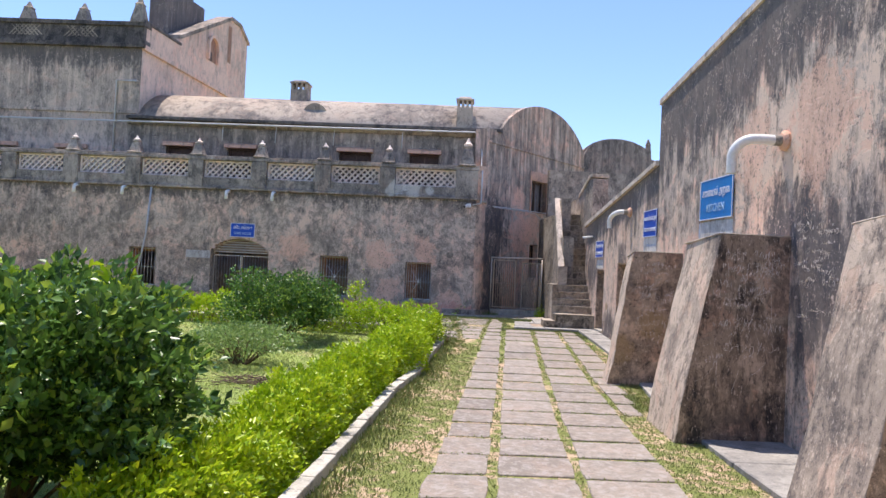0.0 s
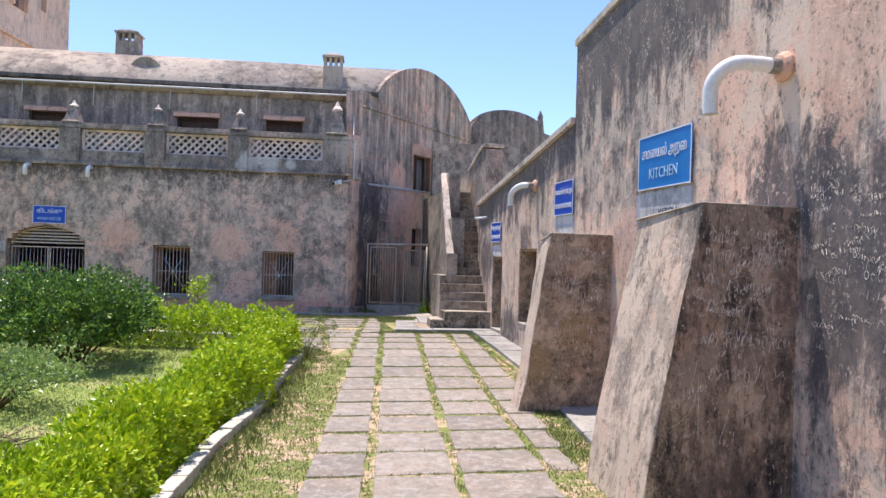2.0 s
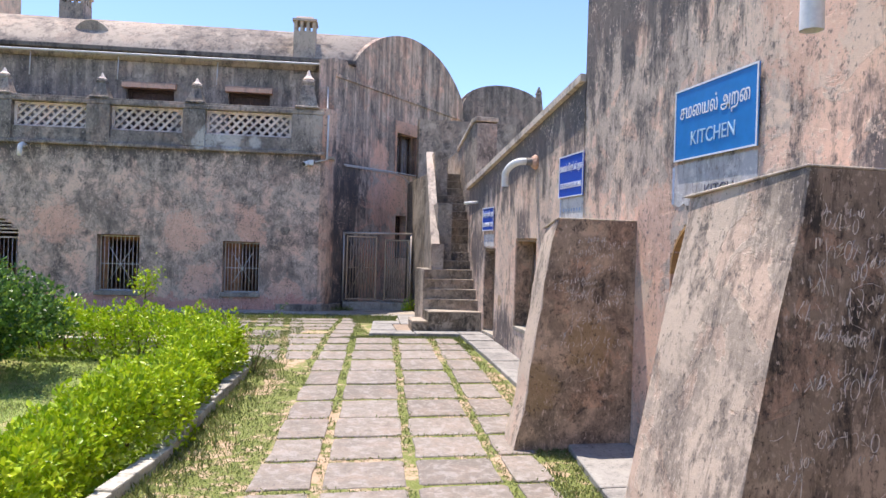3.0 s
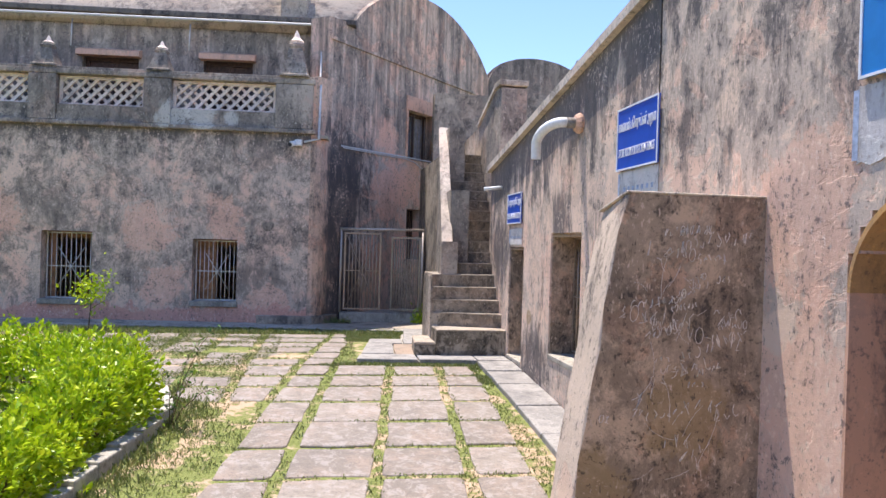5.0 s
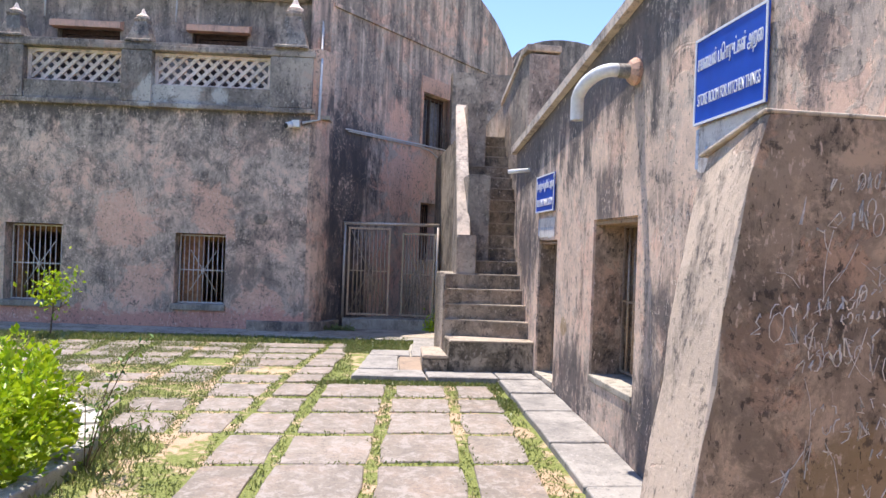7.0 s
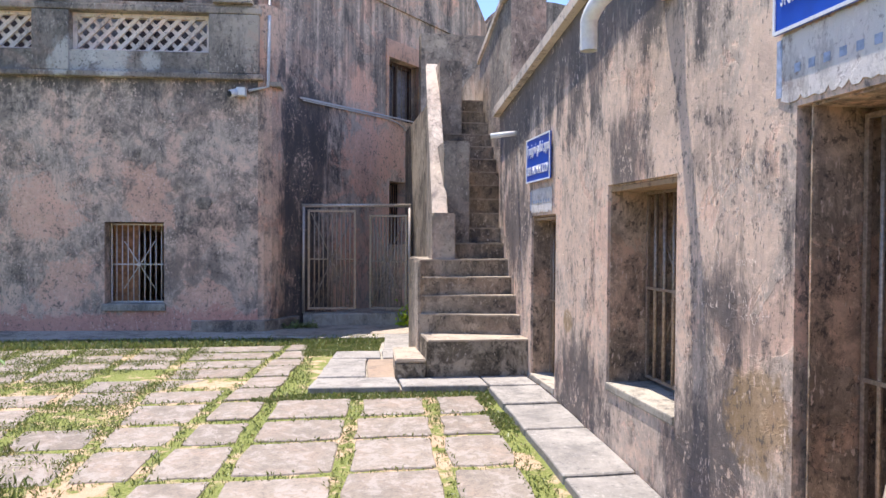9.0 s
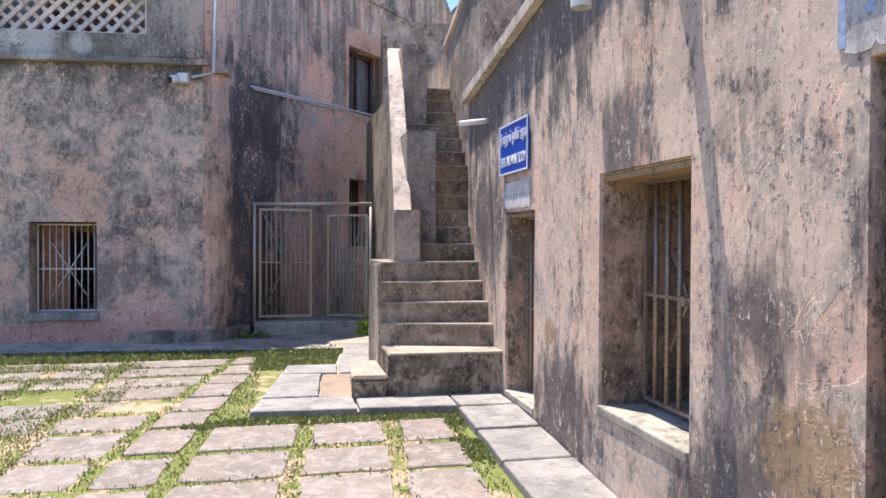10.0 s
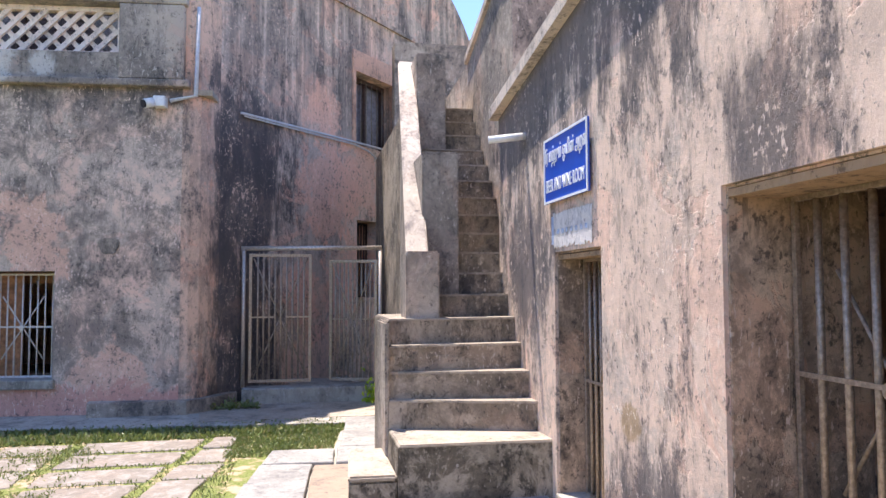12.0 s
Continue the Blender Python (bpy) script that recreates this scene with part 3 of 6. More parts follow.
for i in range(5):
    z = 0.07 + i * 0.075
    w = hw * math.sqrt(max(0.02, 1 - (z / 0.45) ** 2))
    bm = bmesh.new()
    box(bm, -w, w, -0.012, 0.012, 1.47 + z - 0.018, 1.47 + z + 0.018)
    part("slat", bm, M_STEEL, fan)

# ---- terrace parapet ----
bm = bmesh.new()
box(bm, -17.0, 0.08, -0.1, 0.9, 3.5, 3.58, bevel=0.02)
structure(part("cornice", bm, M_PARAPET, m=FAC), "dark weathered cornice along the terrace edge", "cornice")
bm = bmesh.new()
box(bm, -17.0, 0.02, -0.04, 0.3, 3.58, 3.86)
structure(part("parapet_base", bm, M_PARAPET, m=FAC), "stained plaster base of the terrace balustrade", "parapet")
bm = bmesh.new()
box(bm, -17.0, 0.05, -0.09, 0.34, 4.38, 4.47, bevel=0.02)
box(bm, -17.0, 0.03, -0.05, 0.3, 4.47, 4.52, bevel=0.015)
structure(part("parapet_rail", bm, M_PARAPET, m=FAC), "dark plaster rail along the terrace balustrade", "rail")
PIERS = [(-0.64, 0.02)] + [(-2.93 - 1.955 * i, -2.46 - 1.955 * i) for i in range(7)]
for a, b in PIERS:
    bm = bmesh.new()
    box(bm, a, b, -0.085, 0.31, 3.582, 4.376, bevel=0.015)
    tagged(part("pier", bm, M_PARAPET, m=FAC), "dark square plaster pier of the balustrade", "pier", "piers of the terrace balustrade")
for (a1, b1), (a0, b0) in zip(PIERS[1:] + [(-17.5, -17.0)], PIERS):
    lat = group_empty("balustrade_panel", label="pale plaster lattice panel with diamond holes", category="balustrade", group="lattice panels", m=FAC @ Matrix.Translation((b1, 0.06, 3.861)))
    w, h, t = a0 - b1, 0.515, 0.03
    bm = bmesh.new()
    for q in ((0.002, 0.06, 0, h), (w - 0.06, w - 0.002, 0, h), (0.06, w - 0.06, 0, 0.035), (0.06, w - 0.06, h - 0.05, h)):
        box(bm, q[0], q[1], 0, 0.09, q[2], q[3])
    part("border", bm, M_LATTICE, lat)
    pitch, half = 0.186, 0.036
    for s, nm in ((1, 0.012), (-1, 0.05)):
        bm = bmesh.new()
        k = -8
        while k * pitch < w + 0.6:
            # a slanting bar clipped to the panel
            pts = []
            x0 = k * pitch
            lo, hi = 0.03, h - 0.04
            xa, xb = (x0 + lo, x0 + hi) if s > 0 else (x0 + hi, x0 + lo)
            za, zb = lo, hi
            if max(xa, xb) > 0.05 and min(xa, xb) < w - 0.05:
                def cut(x_a, z_a, x_b, z_b, lim, keep_high):
                    f = (lim - x_a) / (x_b - x_a)
                    return lim, z_a + f * (z_b - z_a)
                for lim in (0.05, w - 0.05):
                    if (xa - lim) * (xb - lim) < 0:
                        x_c, z_c = cut(xa, za, xb, zb, lim, True)
                        inside_a = 0.05 <= xa <= w - 0.05
                        if inside_a:
                            xb, zb = x_c, z_c
                        else:
                            xa, za = x_c, z_c
                if zb - za > 0.02:
                    prism(bm, [(xa - half, za), (xa + half, za), (xb + half, zb), (xb - half, zb)], nm, nm + 0.034, "y")
            k += 1
        part("lattice", bm, M_LATTICE, lat)


def finial(u, big, label):
    f = group_empty("finial", label=label, category="finial", group="finials on the terrace parapet", m=FAC @ Matrix.Translation((u, 0.12, 4.515)))
    k = 1.0 if not big else 1.55
    bm = bmesh.new()
    s = 0.29 if not big else 0.37
    lathe(bm, [(s, 0), (s, 0.03), (s * 0.86, 0.05), (s * 0.62, 0.2 * k), (s * 0.44, 0.34 * k), (s * 0.5, 0.36 * k), (s * 0.5, 0.385 * k), (s * 0.36, 0.4 * k)], (0, 0, 0), 4, math.pi / 4)
    part("body", bm, M_PARAPET, f)
    bm = bmesh.new()
    lathe(bm, [(s * 0.3, 0.4 * k), (s * 0.36, 0.43 * k), (s * 0.18, 0.47 * k), (0.012, 0.56 * k)], (0, 0, 0), 8)
    part("cap", bm, M_LATTICE, f, "pale pointed cap")
    return f


finial(-0.32, True, "tall weathered plaster obelisk finial on the corner pier")
for i in range(6):
    finial(-2.69 - 1.955 * i, False, "small weathered plaster finial with a pointed cap")

# ---- upper storey behind the terrace ----
UPWIN = [(-2.16, -1.24, 3.7, 4.98), (-4.39, -3.36, 3.7, 4.96), (-7.96, -7.05, 3.7, 4.93), (-9.95, -9.08, 3.7, 4.93)]
UP = FAC @ Matrix.Translation((0, 0.9, 0))
bm = bmesh.new()
holed_wall(bm, -11.2, 0.62, 3.4, 5.72, 0.5, UPWIN, m=UP)
structure(part("wall_upper", bm, M_UPPER), "dark stained plaster wall of the upper storey", "wall")
bm = bmesh.new()
box(bm, -17.0, 0.3, 0.02, 1.0, 3.44, 3.5)
structure(part("terrace_floor", bm, M_TREAD, m=FAC), "cement terrace floor behind the balustrade", "floor")
for o in UPWIN:
    w = group_empty("upper_window", label="dark shuttered window under a pink hood", category="window", group="windows of the upper storey", m=UP @ Matrix.Translation(((o[0] + o[1]) / 2, 0, o[2])))
    hw, h = (o[1] - o[0]) / 2, o[3] - o[2]
    bm = bmesh.new()
    prism(bm, [(-0.17, h - 0.03), (-0.16, h + 0.07), (0.0, h + 0.13), (0.0, h - 0.03)], -hw - 0.06, hw + 0.06, "x")
    part("hood", bm, M_PINKTRIM, w, "dusty pink plaster hood")
    bm = bmesh.new()
    for q in ((-hw + 0.004, -hw + 0.07, 0, h - 0.004), (hw - 0.07, hw - 0.004, 0, h - 0.004), (-hw + 0.07, hw - 0.07, h - 0.08, h - 0.004)):
        box(bm, q[0], q[1], 0.16, 0.24, q[2], q[3])
    part("window_frame", bm, M_WOODDARK, w)
    for s in (-1, 1):
        bm = bmesh.new()
        a, b = (0.005, hw - 0.075) if s > 0 else (-hw + 0.075, -0.005)
        box(bm, a, b, 0.2, 0.23, 0.01, h - 0.085)
        for k in range(9):
            z = 0.05 + k * (h - 0.2) / 9
            box(bm, a + 0.05, b - 0.05, 0.185, 0.2, z, z + 0.07)
        part("shutter_leaf", bm, M_WOODDARK, w)

# roof vault with oblique end
GA = FAC.inverted() @ GAB
gdir, gorg = GA.to_3x3() @ Vector((1, 0, 0)), GA.translation
VY0, VY1, VZ, VR = 0.86, 5.3, 5.74, 1.2
NV = 18


def vault_z(y):
    half = (VY1 - VY0) / 2
    rad = (half * half + VR * VR) / (2 * VR)
    t = y - (VY0 + VY1) / 2
    return VZ + VR - rad + math.sqrt(max(0.0, rad * rad - t * t))


bm = bmesh.new()
rows = []
for i in range(NV + 1):
    y = VY0 + (VY1 - VY0) * i / NV
    u_end = gorg.x + gdir.x * (y - gorg.y) / gdir.y
    rows.append([bm.verts.new((u, y, vault_z(y) + dz)) for u, dz in ((-11.25, 0), (u_end - 0.02, 0), (u_end - 0.02, -0.2), (-11.25, -0.2))])
for a, b in zip(rows, rows[1:]):
    for k in range(4):
        bm.faces.new((a[k], a[(k + 1) % 4], b[(k + 1) % 4], b[k]))
bm.faces.new(rows[0])
bm.faces.new(rows[-1][::-1])
bmesh.ops.recalc_face_normals(bm, faces=bm.faces[:])
bm.transform(FAC)
structure(part("roof_vault", bm, M_ROOF, smooth=True), "pale weathered barrel-vault roof of lime plaster", "roof")
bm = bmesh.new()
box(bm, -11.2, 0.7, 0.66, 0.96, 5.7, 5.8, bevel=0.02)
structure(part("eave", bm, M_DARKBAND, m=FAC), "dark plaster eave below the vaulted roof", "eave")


def conduit(name, pts, r, mat_, label, category="pipe", m=None):
    bm = bmesh.new()
    tube(bm, pts, r, 8)
    return tagged(part(name, bm, mat_, m=m), label, category)


conduit("roof_pipe", [(-17.0, 0.6, 5.56), (-6.0, 0.62, 5.62), (0.0, 0.64, 5.66), (0.12, 0.64, 5.66)], 0.025, M_WHITEPIPE, "long grey conduit running under the roof eave", m=FAC)
conduit("down_pipe", [(0.1, 0.62, 5.66), (0.1, 0.45, 5.3), (0.1, 0.3, 4.5), (0.14, 0.05, 4.4), (0.14, -0.03, 3.42), (-0.12, -0.04, 3.36)], 0.022, M_WHITEPIPE, "grey conduit down the building corner to the camera", m=FAC)
for u in (-2.4, -4.55, -8.1, -6.4):
    conduit("drop_wire", [(u, 0.8, 5.6), (u - 0.02, 0.82, 5.1)], 0.014, M_WHITEPIPE, "short pale conduit dropping to an upper window", m=FAC)


def chimney(u, y, z, w, h, label):
    c = group_empty("chimney", label=label, category="chimney", group="roof chimneys", m=FAC @ Matrix.Translation((u, y, z)))
    bm = bmesh.new()
    box(bm, -w / 2, w / 2, -w / 2, w / 2, -0.4, h * 0.62, bevel=0.012)
    part("chimney_shaft", bm, M_ROOF, c)
    bm = bmesh.new()
    for i in range(4):
        for j in range(4):
            if 0 < i < 3 and 0 < j < 3:
                continue
            x, yy = -w / 2 + 0.04 + i * (w - 0.08) / 3, -w / 2 + 0.04 + j * (w - 0.08) / 3
            box(bm, x - 0.033, x + 0.033, yy - 0.033, yy + 0.033, h * 0.62, h * 0.84)
    tagged(part("vent_grille", bm, M_ROOF, c), kind="stuff")
    bm = bmesh.new()
    box(bm, -w / 2 - 0.03, w / 2 + 0.03, -w / 2 - 0.03, w / 2 + 0.03, h * 0.84, h * 0.9, bevel=0.01)
    lathe(bm, [(w * 0.66, h * 0.9), (w * 0.5, h * 0.97), (w * 0.25, h)], (0, 0, 0), 4, math.pi / 4)
    part("cap", bm, M_ROOF, c)


chimney(-0.5, 1.15, 5.85, 0.5, 1.0, "square plaster chimney with slotted vents at the roof edge")
chimney(-6.12, 2.5, 6.62, 0.56, 0.9, "squat plaster chimney with slotted vents on the vault")
bm = bmesh.new()
prof = [(0.0, 0.0)] + [(0.42 * math.cos(t) + 0.42, 0.42 * math.sin(t)) for t in [math.pi * (1 - i / 10) for i in range(11)]]
prism(bm, [(x, z) for x, z in prof[1:]], 0.0, 1.3, "y")
dm = part("dormer", bm, M_ROOF, m=FAC @ Matrix.Translation((-5.75, 1.4, 6.12)) @ Matrix.Rotation(radians(12), 4, "X"))
tagged(dm, "small rounded plaster dormer vent on the vault", "dormer")

# ---- oblique gable wall ----
M_GREYWOOD = flat("grey_painted_wood", (0.27, 0.27, 0.3), 0.6, 0.0, 0.25, 14)
UD = (2.55, 3.52, 3.42, 4.47)
LD = (2.6, 3.12, 1.25, 2.35)
bm = bmesh.new()
holed_wall(bm, -0.05, 6.35, -0.5, 5.36, 0.45, [UD, LD], m=GAB)
arc = []
for i in range(25):
    s = 0.62 + (6.2 - 0.62) * i / 24
    loc = GA @ Vector((s, 0, 0))
    arc.append((s, vault_z(loc.y) + 0.07))
prism(bm, [(-0.05, 5.36), (-0.05, 5.74), (0.5, 5.76)] + arc + [(6.35, 5.7), (6.35, 5.36)], 0.0, 0.45, "y", m=GAB)
structure(part("wall_gable", bm, M_GABLE), "black-streaked pink gable wall under the vault", "wall")
bm = bmesh.new()
box(bm, 0.0, 6.3, -0.035, 0.01, 5.33, 5.39)
structure(part("string_course", bm, M_GABLE, m=GAB), "thin plaster string course across the gable", "trim")
w = group_empty("window_4", label="tall upper window with dark bars and a pink plaster surround", category="window", kind="structure", m=GAB @ Matrix.Translation((UD[0], 0, UD[2])))
ww, hh = UD[1] - UD[0], UD[3] - UD[2]
bm = bmesh.new()
for q in ((-0.07, 0.0, 0.0, hh), (ww, ww + 0.07, 0.0, hh), (-0.07, ww + 0.07, hh, hh + 0.3)):
    box(bm, q[0], q[1], -0.02, 0.12, q[2], q[3])
part("surround", bm, M_PINKTRIM, w, "salmon pink plaster surround")
bm = bmesh.new()
for q in ((0.004, 0.06, 0.0, hh - 0.002), (ww - 0.06, ww - 0.004, 0.0, hh - 0.002), (0.06, ww - 0.06, hh - 0.07, hh - 0.002), (ww / 2 - 0.03, ww / 2 + 0.03, 0, hh - 0.07)):
    box(bm, q[0], q[1], 0.18, 0.24, q[2], q[3])
part("window_frame", bm, M_WOODDARK, w)
for i in range(7):
    bm = bmesh.new()
    x = 0.08 + i * (ww - 0.16) / 6
    tube(bm, [(x, 0.16, 0.0), (x, 0.16, hh - 0.05)], 0.009, 6)
    part("bar", bm, M_BARDARK, w)
bm = bmesh.new()
box(bm, 0.02, ww - 0.02, 0.26, 0.28, 0.0, hh - 0.02)
part("shutter", bm, M_GREYWOOD, w)
bars_window("window_5", GAB, *LD, 0.2, "narrow barred opening low in the gable wall", 6, False, True, M_WOODDARK, 0.012)
conduit("cable_run", [(0.35, -0.03, 3.4), (1.6, -0.03, 3.42), (2.6, -0.03, 3.44), (3.75, -0.03, 3.45)], 0.015, M_WHITEPIPE, "sagging pale cable conduit across the gable", "cable", m=GAB)
conduit("cable_run", [(0.4, -0.035, 3.37), (2.5, -0.035, 3.4), (2.8, -0.04, 3.36), (3.2, -0.03, 3.22)], 0.01, M_WHITEPIPE, "thin loose cable hanging under the conduit", "cable", m=GAB)

# second vault behind the stairs, with a spire
bm = bmesh.new()
prism(bm, [(5.5, 0.0), (5.5, 5.8)] + [(6.75 + 1.25 * math.cos(t), 5.8 + 0.66 * math.sin(t)) for t in [math.pi * (1 - i / 16) for i in range(1, 16)]] + [(8.0, 5.8), (8.6, 5.6), (8.6, 0.0)], 26.0, 31.0, "y")
structure(part("wall_vault_end", bm, M_UPPER), "streaked rounded end wall of a second vault", "wall")
bm = bmesh.new()
prism(bm, [(5.42, 5.78), (5.5, 5.86)] + [(6.75 + 1.3 * math.cos(t), 5.82 + 0.72 * math.sin(t)) for t in [math.pi * (1 - i / 16) for i in range(1, 16)]] + [(8.05, 5.82), (8.0, 5.76)] + [(6.75 + 1.25 * math.cos(t), 5.8 + 0.67 * math.sin(t)) for t in [math.pi * i / 16 for i in range(1, 16)]], 26.25, 31.2, "y")
structure(part("roof_vault_small", bm, M_ROOF), "pale plaster barrel roof of the second vault", "roof")
bm = bmesh.new()
lathe(bm, [(0.17, -0.4), (0.16, 0.0), (0.1, 0.5), (0.12, 0.52), (0.02, 0.75)], (7.95, 26.3, 5.85), 4, math.pi / 4)
tagged(part("spire", bm, M_PARAPET), "small plaster spire on the far roof corner", "spire")

# ---- left tower block ----
TW = FAC @ Matrix.Translation((-10.95, 1.0, 0))
SIDE_LEN = 8.3
bm = bmesh.new()
holed_wall(bm, -9.0, 0.0, 3.0, 8.02, 0.6, [(-2.6, -1.7, 3.4, 4.7), (-4.9, -3.9, 3.4, 4.7)], m=TW)
structure(part("wall_tower", bm, M_TOWER), "tall grey weathered plaster tower wall", "wall")
SD = TW @ Matrix.Rotation(radians(86), 4, "Z")
bm = bmesh.new()
holed_wall(bm, 0.0, SIDE_LEN, 3.0, 8.0, 0.6, [], m=SD)
structure(part("wall_tower_side", bm, M_SIDE), "sunlit pink side wall of the tower", "wall")
bm = bmesh.new()
box(bm, -9.0, 0.1, -0.12, 0.5, 8.02, 8.16, bevel=0.02)
box(bm, -9.0, 0.06, -0.06, 0.4, 8.16, 8.3)
box(bm, -9.0, 0.08, -0.09, 0.42, 8.72, 8.86, bevel=0.02)
box(bm, -9.0, 0.04, -0.02, 0.3, 8.3, 8.72)
structure(part("tower_parapet", bm, M_DARKBAND, m=TW), "blackened parapet band along the tower top", "parapet")
for i in range(4):
    lat = group_empty("lattice_panel", label="weathered lattice panel in the tower parapet", category="balustrade", group="tower lattice panels", m=TW @ Matrix.Translation((-2.6 - 1.85 * i, -0.03, 8.34)))
    for sgn in (1, -1):
        for k in range(9):
            bm = bmesh.new()
            x = k * 0.14
            x2 = x + 0.34 * sgn
            if 0 <= x2 <= 1.15:
                prism(bm, [(x - 0.025, 0.0), (x + 0.025, 0.0), (x2 + 0.025, 0.34), (x2 - 0.025, 0.34)], 0.0 if sgn > 0 else -0.008, 0.02, "y")
                part("lattice_strip", bm, M_PARAPET, lat)
            else:
                bm.free()
bm = bmesh.new()
box(bm, 0.0, SIDE_LEN, -0.1, 0.5, 7.98, 8.14, bevel=0.02)
box(bm, 0.05, 2.42, -0.03, 0.35, 8.14, 8.85)
structure(part("tower_cornice", bm, M_SIDE, m=SD), "pink cornice and parapet along the tower side", "cornice")
bm = bmesh.new()
box(bm, 0.0, 2.42, -0.07, 0.4, 8.85, 8.95, bevel=0.02)
structure(part("tower_side_rail", bm, M_DARKBAND, m=SD), "blackened rail on the tower side parapet", "rail")
for i in range(5):
    f = group_empty("finial", label="pointed plaster finial on the tower parapet", category="finial", group="tower finials", m=TW @ Matrix.Translation((-0.2 - 1.85 * i, 0.12, 8.84)))
    k = 1.5 if i == 0 else 1.0
    bm = bmesh.new()
    lathe(bm, [(0.28 * (1 + 0.3 * (k - 1)), 0), (0.16, 0.4 * k), (0.19, 0.42 * k), (0.11, 0.46 * k), (0.03, 0.62 * k)], (0, 0, 0), 4, math.pi / 4)
    part("body", bm, M_PARAPET, f)
# belfry gable rising from the side wall
def belfry_top(s):
    return min(9.15 + (s - 2.46) * 0.5, 11.2) - max(0.0, s - 7.4) * 0.5
bm = bmesh.new()
holed_wall(bm, 2.42, SIDE_LEN, 8.14, 8.9, 0.55, [], top=belfry_top, m=SD, step=0.3)
structure(part("wall_belfry", bm, M_SIDE), "pink sloping gable of the belfry", "wall")
bm = bmesh.new()
arch = lambda r: [(4.93 + r, 9.0)] + [(4.93 + r * math.cos(t), 9.55 + r * math.sin(t)) for t in [math.pi * k / 12 for k in range(13)]] + [(4.93 - r, 9.0)]
prism(bm, arch(0.36), -0.012, 0.02, "y", m=SD)
niche = tagged(part("niche", bm, M_NICHE), "salmon arched niche in the belfry gable", "niche")
bm = bmesh.new()
for a, b, c2, d2 in zip(arch(0.46), arch(0.46)[1:], arch(0.36)[1:], arch(0.36)):
    prism(bm, [a, b, c2, d2], -0.12, 0.01, "y", m=SD)
part("niche_rim", bm, M_SIDE, niche)
bm = bmesh.new()
box(bm, 4.62, 4.92, -0.02, 0.01, 9.0, 9.35)
tagged(part("niche_window", bm, M_WOODDARK, m=SD), "small dark window in the belfry niche", "window")
bm = bmesh.new()
box(bm, 6.35, 6.65, -0.01, 0.02, 9.4, 10.9)
tagged(part("slit_window", bm, M_NICHE, m=SD), "tall blind slit window in the belfry", "window")
bm = bmesh.new()
prism(bm, [(2.4, 9.1), (6.55, 11.18), (7.4, 11.19), (8.4, 10.7), (8.4, 10.82), (7.45, 11.32), (6.5, 11.31), (2.4, 9.24)], -0.07, 0.6, "y", m=SD)
structure(part("belfry_coping", bm, M_PARAPET), "grey weathered sloping coping on the belfry gable", "coping")
bm = bmesh.new()
prism(bm, [(2.55, 8.0), (2.55, 11.35), (4.6, 11.5), (4.65, 11.25), (5.6, 11.3), (5.6, 8.0)], 0.72, 1.3, "y", m=SD)
structure(part("wall_belfry_back", bm, M_TOWER), "dark weathered back wall of the belfry", "wall")
bm = bmesh.new()
prism(bm, [(0.0, 3.0), (SIDE_LEN, 3.0), (SIDE_LEN, 8.0), (0.0, 8.0)], 0.62, 5.0, "y", m=SD)
structure(part("wall_tower_core", bm, M_TOWER), "plain plaster body of the tower", "wall")
conduit("mast", [(3.0, 1.0, 11.3), (3.02, 1.0, 13.6)], 0.025, M_BARDARK, "thin dark antenna mast on the belfry", "mast", m=SD)
conduit("tower_pipe", [(-0.75, -0.06, 3.5), (-0.75, -0.06, 6.95), (-0.1, -0.06, 6.95)], 0.03, M_WHITEPIPE, "grey pipe up the tower wall", m=TW)
conduit("tower_pipe", [(-5.4, -0.3, 3.5), (-5.4, -0.3, 6.1)], 0.05, M_WHITEPIPE, "thick grey pipe up the tower wall", m=TW)
bm = bmesh.new()
box(bm, -9.0, 0.0, -0.05, 0.02, 5.9, 6.0, bevel=0.015)
structure(part("tower_string", bm, M_TOWER, m=TW), "plaster string course across the tower", "trim")
for a in (-2.6, -4.9):
    w = group_empty("upper_window", label="dark wooden window under a hood in the tower", category="window", group="tower windows", m=TW @ Matrix.Translation((a, 0, 3.4)))
    bm = bmesh.new()
    box(bm, 0.0, 0.9, 0.15, 0.2, 0.0, 1.15)
    part("shutter", bm, M_WOODDARK, w)
    bm = bmesh.new()
    box(bm, -0.08, 0.98, -0.1, 0.05, 1.32, 1.45)
    part("hood", bm, M_PINKTRIM, w)

# plain walls that close the main building behind
bm = bmesh.new()
box(bm, -17.0, 6.0, 5.6, 6.0, -0.5, 5.7)
box(bm, -17.4, -17.0, 0.0, 6.0, -0.5, 3.5)
structure(part("wall_back", bm, M_INNER, m=FAC), "plain back wall of the main building", "wall")
bm = bmesh.new()
box(bm, -17.0, 0.3, 0.75, 5.6, 3.2, 3.35)
structure(part("ceiling", bm, M_INNER, m=FAC), "plain ceiling of the ground-floor rooms", "ceiling")
bm = bmesh.new()
box(bm, -17.0, 3.0, 0.72, 5.6, 0.0, 0.08)
structure(part("floor", bm, M_TREAD, m=FAC), "cement floor of the ground-floor rooms", "floor")

